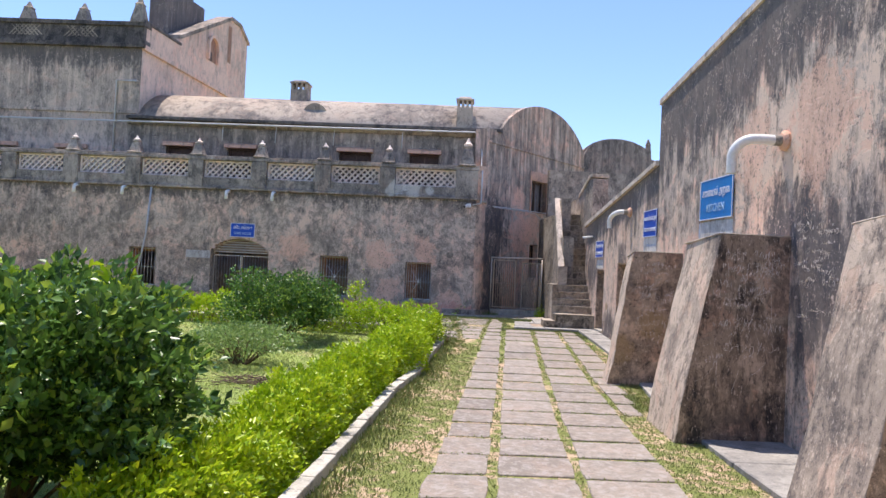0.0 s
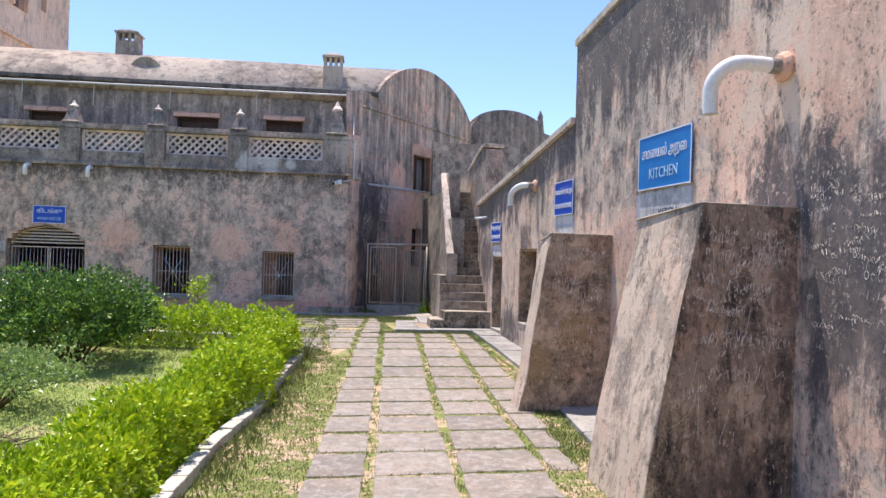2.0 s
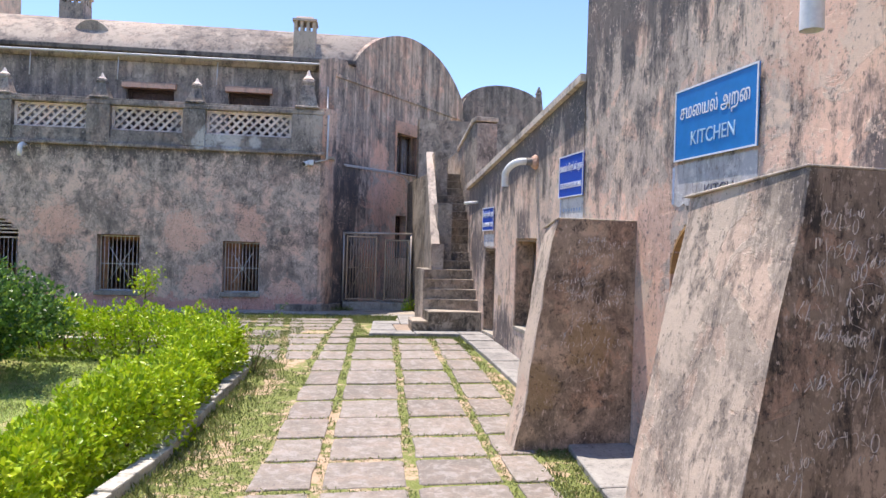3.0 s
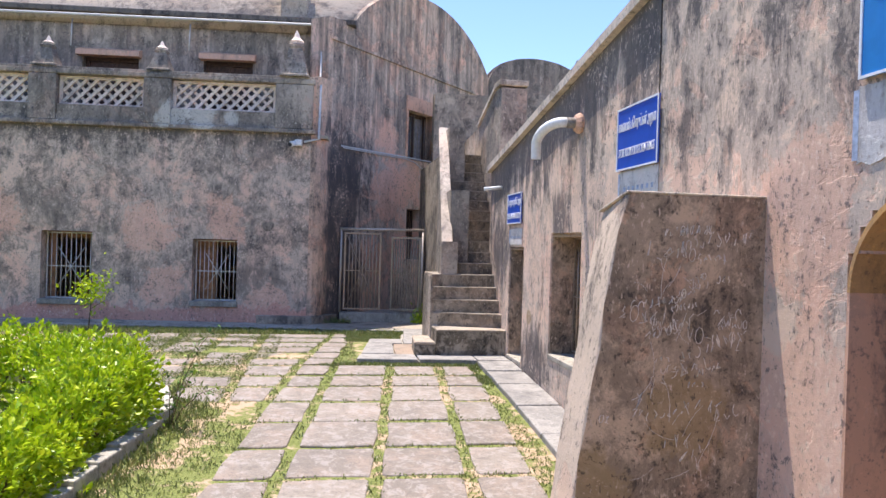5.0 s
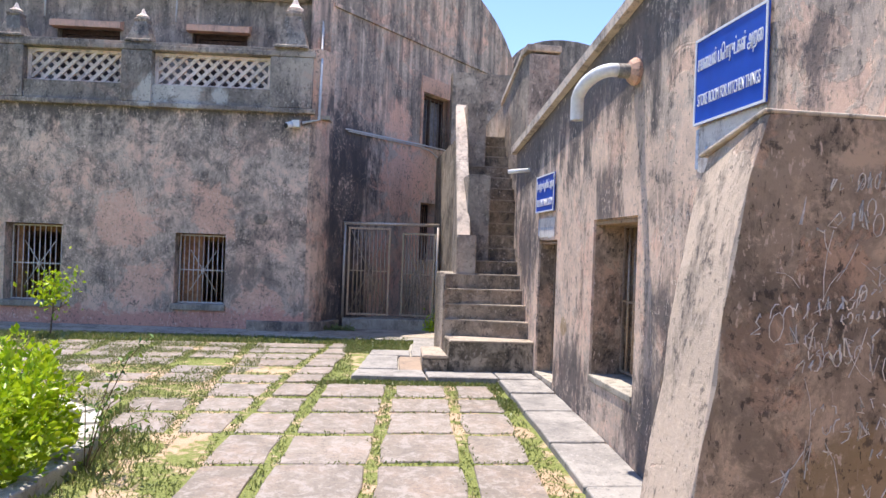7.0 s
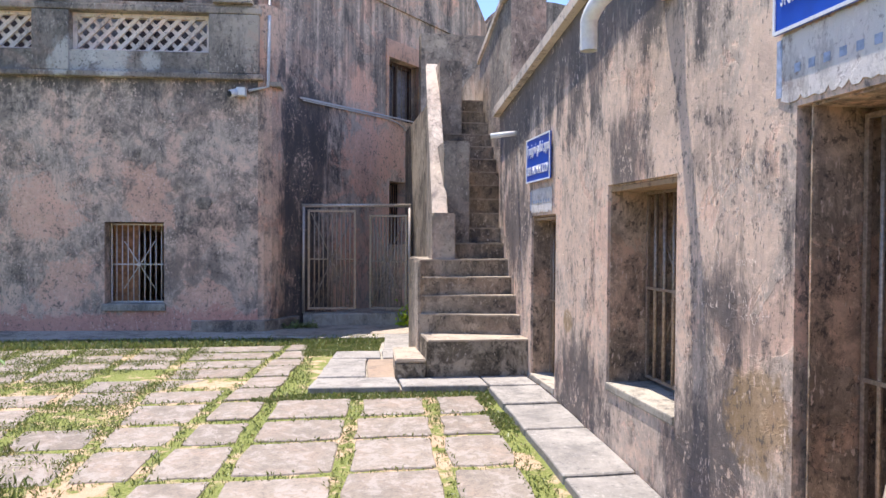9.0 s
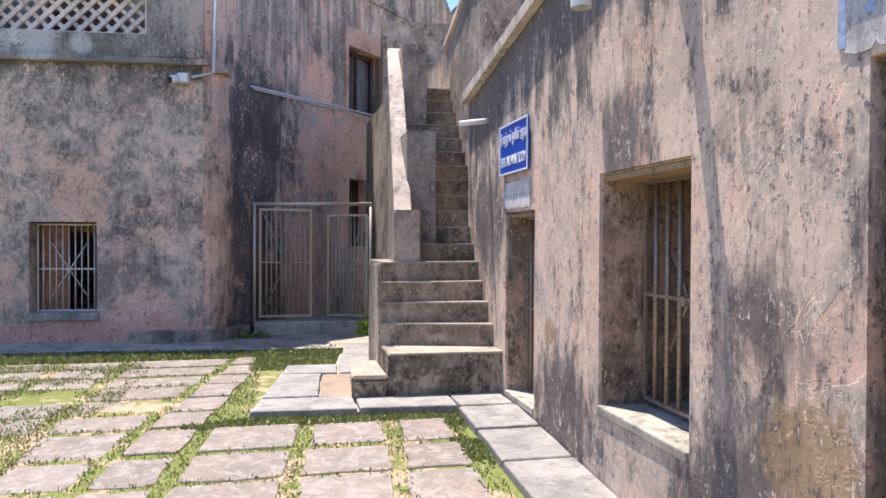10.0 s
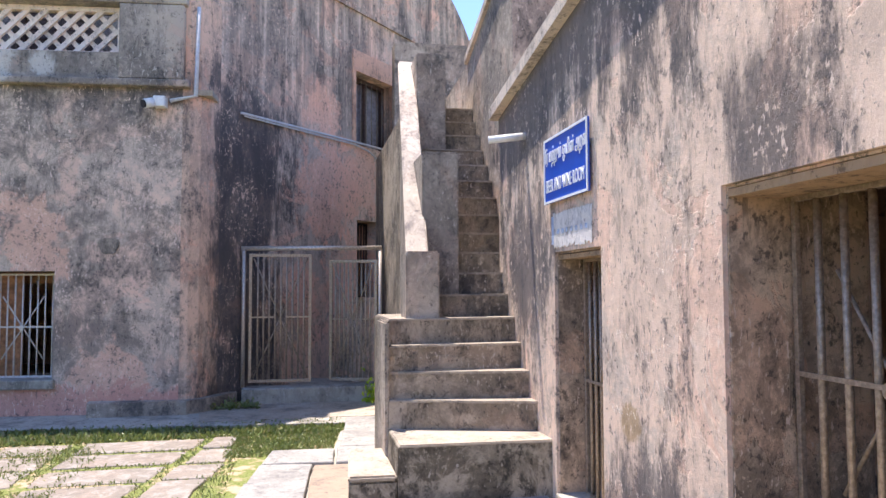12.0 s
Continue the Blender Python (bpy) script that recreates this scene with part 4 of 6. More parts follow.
# facade spouts, pipes, sign boards, security camera
for u in (-10.7, -7.5, -6.1, -12.2):
    bm = bmesh.new()
    tube(bm, [(u, 0.05, 3.45), (u, -0.16, 3.45), (u, -0.22, 3.43), (u, -0.26, 3.38), (u, -0.27, 3.2)], 0.05, 10)
    tagged(part("spout_pipe", bm, M_PVC, m=FAC), "white plastic elbow spout on the facade", "pipe", "facade spouts")
conduit("facade_pipe", [(-9.9, -0.05, 3.5), (-10.0, -0.06, 2.0), (-10.25, -0.06, 0.6)], 0.028, M_WHITEPIPE, "thin grey pipe down the facade", m=FAC)


def text_part(body, size, mat_, parent, loc, label="", stretch=1.0, depth=0.002):
    cu = bpy.data.curves.new("lettering", "FONT")
    cu.body = body
    cu.size = size
    cu.align_x = "CENTER"
    cu.align_y = "CENTER"
    cu.extrude = depth
    tmp = bpy.data.objects.new("lettering_tmp", cu)
    me = bpy.data.meshes.new_from_object(tmp)
    bpy.data.objects.remove(tmp)
    me.name = "lettering"
    me.materials.clear()
    me.materials.append(mat_)
    ob = new("lettering", me)
    ob.parent = parent
    ob.matrix_basis = Matrix.Translation(loc) @ Matrix.Rotation(radians(90), 4, "X") @ Matrix.Diagonal((stretch, 1, 1, 1))
    if label:
        ob["label"] = label
    return ob


def sign(m, w, h, mat_, lines, label):
    """A flat board with a thin pale border; lines: (text, size, height on the board, material, stretch)."""
    s = group_empty("sign_board", label=label, category="sign", m=m)
    bm = bmesh.new()
    box(bm, -w / 2, w / 2, -0.012, 0.0, -h / 2, h / 2, bevel=0.003)
    part("board", bm, mat_, s)
    bm = bmesh.new()
    t = 0.014
    for q in ((-w / 2, w / 2, h / 2 - t, h / 2), (-w / 2, w / 2, -h / 2, -h / 2 + t), (-w / 2, -w / 2 + t, -h / 2 + t, h / 2 - t), (w / 2 - t, w / 2, -h / 2 + t, h / 2 - t)):
        box(bm, q[0], q[1], -0.018, -0.0125, q[2], q[3])
    part("border", bm, M_LETTER, s)
    for body, size, z, lm, st in lines:
        text_part(body, size, lm, s, (0, -0.016, z), "", st)
    return s


sign(FAC @ Matrix.Translation((-7.02, -0.02, 2.29)), 0.75, 0.42, M_SIGNDEEP, [("\u0b95\u0bbf\u0b9f\u0b99\u0bcd\u0b95\u0bc1", 0.14, 0.08, M_LETTER, 1.0), ("WARE HOUSE", 0.1, -0.1, M_LETTERFADED, 0.85)], "small blue enamel sign above the arched gate")
bm = bmesh.new()
box(bm, -8.74, -8.0, -0.012, 0.0, 1.4, 1.63)
pl = part("wall_patch", bm, M_WASH, m=FAC)
tagged(pl, "faded blue and white painted lettering patch on plaster", "painted patch")

bm = bmesh.new()
prism(bm, [(-0.72 + (0.1 + 0.018 * math.sin(3 * a)) * math.cos(a), 1.83 + (0.1 + 0.015 * math.cos(2 * a)) * math.sin(a)) for a in [2 * math.pi * k / 18 for k in range(18)]], -0.012, 0.004, "y", m=FAC)
tagged(part("repair_patch", bm, M_STAIR), "small round dark cement patch on the facade", "patch")

cc = group_empty("security_camera", label="small white security camera on a wall arm", category="camera", m=FAC @ Matrix.Translation((-0.22, -0.06, 3.3)))
bm = bmesh.new()
box(bm, -0.05, 0.07, -0.08, 0.06, -0.02, 0.09, bevel=0.01)
part("junction_box", bm, M_PVC, cc)
bm = bmesh.new()
tube(bm, [(-0.05, -0.06, 0.02), (-0.12, -0.12, -0.01)], 0.05, 10)
part("housing", bm, M_PVC, cc)
bm = bmesh.new()
tube(bm, [(-0.12, -0.12, -0.01), (-0.135, -0.133, -0.016)], 0.042, 10)
part("lens", bm, M_BLACK, cc)

# ---- right-hand wall of the court ----
KITCHEN = (9.95, 10.96, -0.34, 1.43, 1.93)
HIGH_HOLES = arch_holes(*KITCHEN) + [(6.05, 6.95, -0.42, 1.95), (12.72, 13.02, -0.18, 1.95)]
LOW_HOLES = [(16.66, 17.36, 0.12, 1.6), (14.6, 15.56, 0.4, 1.76), (13.02, 13.54, -0.18, 1.95)]
bm = bmesh.new()
holed_wall(bm, -9.0, 13.02, -0.7, 4.6, 0.62, HIGH_HOLES, top=lambda u: 4.74 + 0.13 * (13.02 - u), m=RW)
structure(part("wall_east_high", bm, M_RIGHT), "tall peeling pink-beige plaster wall with black streaks", "wall")
bm = bmesh.new()
holed_wall(bm, 13.02, 18.62, -0.6, 2.4, 0.62, LOW_HOLES[:2] + [(13.0, 13.6, -0.18, 1.95)], top=lambda u: 3.6 - 0.158 * (u - 13.02), m=RW)
structure(part("wall_east_low", bm, M_LOW), "peeling pink store-room wall with black algae streaks", "wall")
bm = bmesh.new()
prism(bm, [(-9.0, 4.74 + 0.13 * 22.02), (13.04, 4.74), (13.04, 4.84), (-9.0, 4.84 + 0.13 * 22.02)], WX - 0.035, WX + 0.7, "x")
structure(part("coping_high", bm, M_COPING), "thin cement coping on the tall wall", "coping")
bm = bmesh.new()
prism(bm, [(13.02, 3.6), (18.66, 2.71), (18.66, 2.8), (13.02, 3.69)], WX - 0.07, WX + 0.75, "x")
structure(part("coping_low", bm, M_COPING), "pale sloping cement coping on the store-room wall", "coping")
# upright edge where the tall wall ends above the low roof
bm = bmesh.new()
box(bm, WX + 0.62, 12.0, 12.4, 13.0, 3.0, 4.72)
structure(part("wall_end", bm, M_RIGHT), "plain end wall above the low roof", "wall")
# closed rooms behind
bm = bmesh.new()
box(bm, 9.0, 9.3, -9.0, 18.6, -0.6, 4.5)
box(bm, WX + 0.62, 9.0, -9.3, -9.0, -0.6, 7.5)
box(bm, WX + 0.62, 9.0, 18.3, 18.6, -0.6, 2.7)
for y in (7.6, 12.0, 14.1, 16.1):
    box(bm, WX + 0.62, 9.0, y, y + 0.25, -0.6, 2.6)
structure(part("wall_rooms", bm, M_INNER), "dim brown plaster walls of the store rooms", "wall")
bm = bmesh.new()
prism(bm, [(-9.0, 4.5), (12.4, 4.3), (12.4, 4.45), (-9.0, 4.65)], WX + 0.62, 9.3, "x")
prism(bm, [(12.4, 2.9), (18.6, 2.5), (18.6, 2.62), (12.4, 3.05)], WX + 0.62, 9.3, "x")
structure(part("ceiling_rooms", bm, M_INNER), "plain roof slab over the store rooms", "ceiling")
bm = bmesh.new()
box(bm, WX + 0.3, 9.0, -9.0, 18.3, -0.6, -0.1)
structure(part("floor_rooms", bm, M_TREAD), "cement floor of the store rooms", "floor")
# court closes behind the camera
bm = bmesh.new()
box(bm, -17.6, WX, -9.4, -9.0, -0.7, 5.0)
box(bm, -17.9, -17.5, -9.4, 22.5, -0.7, 4.5)
structure(part("wall_south", bm, M_FACADE), "plain weathered plaster wall closing the court", "wall")


def reveal_lining(o, depth, mat_, label):
    g = group_empty("door_lining", label=label, category="lining", kind="structure", m=RW)
    t = 0.012
    for name, a, b, z0, z1 in (("jamb", o[0] + 0.002, o[0] + t, o[2], o[3] - 0.002), ("jamb", o[1] - t, o[1] - 0.002, o[2], o[3] - 0.002), ("head", o[0] + t, o[1] - t, o[3] - t, o[3] - 0.002)):
        bm = bmesh.new()
        box(bm, a, b, 0.02, depth, z0, z1)
        part(name, bm, mat_, g)
    return g


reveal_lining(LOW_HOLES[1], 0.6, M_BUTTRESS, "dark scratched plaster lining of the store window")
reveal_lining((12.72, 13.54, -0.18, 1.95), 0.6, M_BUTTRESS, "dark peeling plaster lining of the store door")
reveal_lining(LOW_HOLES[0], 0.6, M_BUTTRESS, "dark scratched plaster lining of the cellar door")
bars_window("window_6", RW, 14.62, 15.54, 0.46, 1.74, 0.27, "tall barred store-room window with brown rods", 6, True, True, M_BRONZE, 0.015)
bars_window("door_1", RW, 16.68, 17.34, 0.14, 1.58, 0.18, "barred brown gate of the cellar doorway", 7, False, True, M_BRONZE, 0.012)
bars_window("door_2", RW, 12.75, 13.52, -0.14, 1.93, 0.24, "barred store-room door with brown rods", 7, True, True, M_BRONZE, 0.012)
bars_window("door_3", RW, 6.1, 6.9, -0.4, 1.93, 0.42, "barred doorway in the tall wall", 6, True, True, M_STEEL, 0.014)
for (a, b, z) in ((14.58, 15.58, 0.4), (16.64, 17.38, 0.12)):
    bm = bmesh.new()
    box(bm, a + 0.025, b - 0.025, -0.012, 0.62, z - 0.02, z + 0.035, bevel=0.01)
    structure(part("door_sill", bm, M_CONCRETE, m=RW), "grey cement sill", "sill")
M_LINTEL = plaster("worn_brown_lintel", (0.42, 0.29, 0.19), (0.32, 0.22, 0.15), (0.12, 0.085, 0.06), 0.1, 0.4, 0.5, 0.4)
# lintel boards under the window head
bm = bmesh.new()
box(bm, 14.615, 15.545, 0.02, 0.24, 1.715, 1.745)
structure(part("lintel", bm, M_LINTEL, m=RW), "worn brown lintel under the window head", "lintel")
bm = bmesh.new()
box(bm, 16.68, 17.34, 0.02, 0.15, 1.555, 1.582)
structure(part("lintel", bm, M_LINTEL, m=RW), "worn brown lintel over the cellar door", "lintel")
# kitchen arch: ochre soffit and pink jambs, iron gate inside
bm = bmesh.new()
c, r = (KITCHEN[0] + KITCHEN[1]) / 2, (KITCHEN[1] - KITCHEN[0]) / 2 - 0.004
pts_o = [(c + r * math.cos(t), KITCHEN[3] + (KITCHEN[4] - KITCHEN[3] - 0.004) * math.sin(t)) for t in [math.pi * i / 24 for i in range(25)]]
pts_i = [(c + (r - 0.02) * math.cos(t), KITCHEN[3] + (KITCHEN[4] - KITCHEN[3] - 0.035) * math.sin(t)) for t in [math.pi * i / 24 for i in range(25)]]
for a, b, d, e in zip(pts_o, pts_o[1:], pts_i, pts_i[1:]):
    prism(bm, [a, b, e, d], -0.004, 0.6, "y", m=RW)
structure(part("arch_lining", bm, M_OCHRE), "ochre plaster soffit of the kitchen arch", "lining")
jambs = group_empty("door_lining", label="salmon plaster jambs of the kitchen arch", category="lining", kind="structure", m=RW)
for a, b in ((KITCHEN[0] + 0.002, KITCHEN[0] + 0.02), (KITCHEN[1] - 0.02, KITCHEN[1] - 0.002)):
    bm = bmesh.new()
    box(bm, a, b, 0.0, 0.6, KITCHEN[2], KITCHEN[3])
    part("jamb", bm, M_PINKTRIM, jambs)
kg = group_empty("kitchen_gate", label="arched steel gate inside the kitchen doorway", category="gate", m=RW @ Matrix.Translation((c, 0.5, KITCHEN[2])))
bm = bmesh.new()
hk = KITCHEN[3] - KITCHEN[2]
tube(bm, [(-r + 0.05, 0, 0)] + [(-(r - 0.05) * math.cos(t), 0, hk + 0.42 * math.sin(t)) for t in [math.pi * i / 16 for i in range(17)]] + [(r - 0.05, 0, 0)], 0.03, 8)
part("gate_frame", bm, M_STEEL, kg)
for i in range(7):
    x = -r + 0.05 + (i + 1) * (2 * r - 0.1) / 8
    bm = bmesh.new()
    tube(bm, [(x, 0, 0.02), (x, 0, hk + 0.42 * math.sqrt(max(0, 1 - (x / (r - 0.05)) ** 2)))], 0.012, 6)
    part("bar", bm, M_STEEL, kg)


# ---- buttresses ----
M_SCRATCH = flat("scratched_plaster", (0.8, 0.7, 0.6), 0.9, 0.0, 0.25)
def scrawl(bm, rr, spot, width, height, rows, r0, r1):
    """Rows of letter-like scratches; spot(a, b) places a point of the unit square on the wall."""
    for row in range(rows):
        a, b = rr.random() * 0.75, 0.1 + 0.85 * rr.random() ** 0.7
        hgt, slope = rr.uniform(0.03, 0.08), rr.uniform(-0.2, 0.4)
        for letter in range(rr.randint(2, 7)):
            ax = a + hgt * 0.75 * letter / width
            bz = b + slope * hgt * 0.75 * letter / height
            if ax > 0.92 or bz > 0.93:
                break
            pts = [(ax + hgt * rr.uniform(0.0, 0.65) / width, bz + hgt * rr.uniform(0.0, 1.0) / height) for _ in range(rr.randint(3, 6))]
            if rr.random() < 0.25:
                a0 = rr.uniform(0, 6.28)
                pts = [(ax + hgt * (0.3 + 0.3 * math.cos(a0 + 0.8 * k)) / width, bz + hgt * (0.5 + 0.45 * math.sin(a0 + 0.8 * k)) / height) for k in range(rr.randint(4, 9))]
            tube(bm, [spot(*q) for q in pts], rr.uniform(r0, r1), 4, False)


def buttress(y0, y1, top, x_top, x_base, base, label, seed, side=M_BUTTRESS):
    g = group_empty("buttress", label=label, category="buttress", group="wall buttresses", loc=(x_base, (y0 + y1) / 2, base))
    off_b = Matrix.Translation((-x_base, -(y0 + y1) / 2, -base))
    bm = bmesh.new()
    n = 12
    rows = []
    for i in range(n + 1):
        f = i / n
        z = base + (top - base) * f
        xf = x_base + (x_top - x_base) * f
        w = 0.012 * math.sin(7.1 * f + y0) + 0.007 * math.sin(17 * f + seed)
        drop = 0.09 * f
        rows.append([bm.verts.new(p) for p in ((xf + w, y0, z), (xf + 0.02 + w, y1, z - drop), (WX + 0.01, y1, z - drop), (WX + 0.01, y0, z))])
    for a, b in zip(rows, rows[1:]):
        for k in range(4):
            bm.faces.new((a[k], a[(k + 1) % 4], b[(k + 1) % 4], b[k]))
    bm.faces.new(rows[0][::-1])
    bm.faces.new(rows[-1])
    es = [e for e in bm.edges if e.verts[0].co.x < WX - 0.2 and e.verts[1].co.x < WX - 0.2 and abs(e.verts[0].co.z - e.verts[1].co.z) > 0.1]
    bmesh.ops.bevel(bm, geom=es, offset=0.03, segments=3, affect="EDGES", profile=0.6)
    bmesh.ops.recalc_face_normals(bm, faces=bm.faces[:])
    # Sun and shade put into the colour: pale slope, darker grimy sides
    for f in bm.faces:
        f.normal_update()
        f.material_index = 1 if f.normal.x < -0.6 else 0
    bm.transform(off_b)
    part("body", bm, [side, M_BUTTSUNLIT], g)
    bm = bmesh.new()
    vs = [bm.verts.new(p) for p in ((x_top - 0.003, y0 - 0.004, top + 0.003), (WX, y0 - 0.004, top + 0.003), (WX, y1 + 0.01, top - 0.087), (x_top + 0.0, y1 + 0.01, top - 0.087))]
    f = bm.faces.new(vs)
    r = bmesh.ops.extrude_face_region(bm, geom=[f])
    for v in r["geom"]:
        if isinstance(v, bmesh.types.BMVert):
            v.co.z += 0.013
    bmesh.ops.recalc_face_normals(bm, faces=bm.faces[:])
    bmesh.ops.bevel(bm, geom=bm.edges[:], offset=0.004, segments=1, affect="EDGES")
    bm.transform(off_b)
    part("cap", bm, M_COPING, g, "thin pale worn cap")
    # scratched strokes on the side that faces the path
    rr = random.Random(seed)
    bm = bmesh.new()
    def spot(a, b):
        z = base + 0.85 + (top - base - 0.95) * b
        x = x_base + (x_top - x_base) * (z - base) / (top - base)
        return (x + 0.06 + (WX - x - 0.1) * a, y0 - 0.0008, z)
    scrawl(bm, rr, spot, 0.84, 1.2, 46, 0.0017, 0.003)
    for _ in range(26):
        a, b, t, w = rr.random() * 0.85, rr.random() * 0.9, rr.uniform(0, 6.28), rr.uniform(0.05, 0.22)
        bend = rr.uniform(-0.6, 0.6)
        line = [(a + w * f * math.cos(t + bend * f), b + w * f * math.sin(t + bend * f)) for f in (0.0, 0.33, 0.66, 1.0)]
        if all(0.0 < u < 0.97 and 0.0 < q < 0.97 for u, q in line):
            tube(bm, [spot(*q) for q in line], rr.uniform(0.0009, 0.0017), 4, False)
    bm.transform(off_b)
    tagged(part("scratching", bm, M_SCRATCH, g, "pale scratched unreadable marks"), kind="stuff")
    return g


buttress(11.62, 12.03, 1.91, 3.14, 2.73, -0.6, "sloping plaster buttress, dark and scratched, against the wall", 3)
buttress(8.12, 9.24, 2.06, 3.1, 2.58, -0.75, "sloping plaster buttress with paler sunlit face and dark, shaded, grimy side", 5, M_BUTTDARK)
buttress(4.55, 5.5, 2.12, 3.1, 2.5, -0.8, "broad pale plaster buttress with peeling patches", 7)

# ---- drain pipes on the right-hand wall ----
def elbow_pipe(y, z, out, down, r, label, toward=0.0):
    p = group_empty("drain_pipe", label=label, category="pipe", group="wall spouts", m=Matrix.Translation((WX, y, z)))
    bm = bmesh.new()
    R = r * 3.4
    pts = [(-0.14, 0, 0), (-(out - R) * 0.6, 0, 0.004)]
    for i in range(9):
        t = math.pi / 2 * i / 8
        pts.append((-(out - R) - R * math.sin(t), toward * i / 8, -R + R * math.cos(t)))
    pts.append((-out, toward, -down))
    tube(bm, pts, r, 18, False)
    tube(bm, pts[::-1], r * 0.9, 18, False)
    part("elbow", bm, M_PVC, p, "white plastic elbow")
    bm = bmesh.new()
    tube(bm, [(0.02, 0, 0), (-0.16, 0, 0)], r * 1.08, 16)
    part("collar", bm, M_PVCDIRTY, p, "stained grey collar")
    bm = bmesh.new()
    lathe(bm, [(r * 1.9, 0.0), (r * 2.1, 0.03), (r * 1.5, 0.07), (r * 1.1, 0.075)], (0, 0, 0), 12)
    bm.transform(Matrix.Rotation(radians(-90), 4, "Y"))
    part("mortar", bm, M_PINKTRIM, p, "lump of mortar round the pipe")
    return p


elbow_pipe(8.32, 3.26, 0.62, 0.42, 0.062, "fat white plastic drain elbow out of the tall wall", 0.12)
elbow_pipe(14.7, 2.83, 0.38, 0.34, 0.05, "white plastic drain elbow over the store window", 0.25)
bm = bmesh.new()
tube(bm, [(WX + 0.02, 17.93, 2.44), (WX - 0.25, 17.98, 2.41)], 0.026, 12)
tagged(part("stub_pipe", bm, M_PVC), "short white plastic pipe stub in the wall", "pipe")

# ---- sign boards on the right-hand wall ----
def wall_sign_m(y, z):
    return Matrix.Translation((WX - 0.015, y, z)) @ Matrix.Rotation(radians(-90), 4, "Z")


sign(wall_sign_m(10.31, 2.73), 1.17, 0.62, M_SIGN, [("\u0b9a\u0bae\u0bc8\u0baf\u0bb2\u0bcd \u0b85\u0bb1\u0bc8", 0.17, 0.1, M_LETTER, 0.72), ("KITCHEN", 0.17, -0.14, M_LETTERFADED, 0.9)], "bright blue kitchen sign on the tall wall")
sign(wall_sign_m(13.34, 2.52), 0.77, 0.52, M_SIGNDEEP, [("\u0b9a\u0bae\u0bc8\u0baf\u0bb2\u0bcd \u0baa\u0bca\u0bb0\u0bc1\u0b9f\u0bcd\u0b95\u0bb3\u0bcd \u0b85\u0bb1\u0bc8", 0.12, 0.1, M_LETTER, 0.4), ("STORE ROOM FOR KITCHEN THINGS", 0.1, -0.12, M_LETTER, 0.4)], "deep blue store room sign on the wall")
sign(wall_sign_m(17.1, 2.1), 0.7, 0.4, M_SIGNDEEP, [("\u0baa\u0bc0\u0bb0\u0bcd \u0bae\u0bb1\u0bcd\u0bb1\u0bc1\u0bae\u0bcd \u0b92\u0baf\u0bbf\u0ba9\u0bcd \u0b85\u0bb1\u0bc8", 0.11, 0.085, M_LETTER, 0.5), ("BEER AND WINE ROOM", 0.11, -0.1, M_LETTER, 0.52)], "deep blue beer and wine room sign over the cellar door")
for y0, y1, z0, z1, lines in ((9.74, 10.92, 2.02, 2.4, [("KITCH", 0.16, -0.08)]), (12.98, 13.7, 1.97, 2.26, []), (16.76, 17.36, 1.62, 1.84, [])):
    pt = group_empty("painted_notice", label="flaking white painted notice under the sign", category="painted patch", m=wall_sign_m((y0 + y1) / 2, (z0 + z1) / 2))
    bm = bmesh.new()
    w2, h2 = (y1 - y0) / 2, (z1 - z0) / 2
    rnd = random.Random(int(y0 * 10))
    k = 40
    edge = [(-w2 + 2 * w2 * i / k, h2 - 0.012 * rnd.random()) for i in range(k + 1)] + [(w2 - 2 * w2 * i / k, -h2 + 0.03 * rnd.random() ** 2) for i in range(k + 1)]
    prism(bm, edge, 0.009, 0.012, "y")
    part("whitewash", bm, M_WASH, pt)
    bm = bmesh.new()
    box(bm, -w2 - 0.03, -w2 + 0.006, 0.008, 0.0125, -h2 + 0.03, h2 - 0.02)
    part("border", bm, M_LETTERBLUE, pt, "faded blue painted border")
    for body, size, z in lines:
        text_part(body, size, M_LETTERDARK, pt, (0.1, 0.007, z), "dark worn lettering", 0.9)
    if not lines:
        bm = bmesh.new()
        for i in range(7):
            x = -w2 * 0.75 + i * w2 * 0.24
            box(bm, x, x + w2 * 0.1, 0.006, 0.008, -h2 * 0.2, h2 * 0.05)
        tagged(part("lettering", bm, M_LETTERBLUE, pt, "worn unreadable bluish lettering"), kind="stuff")

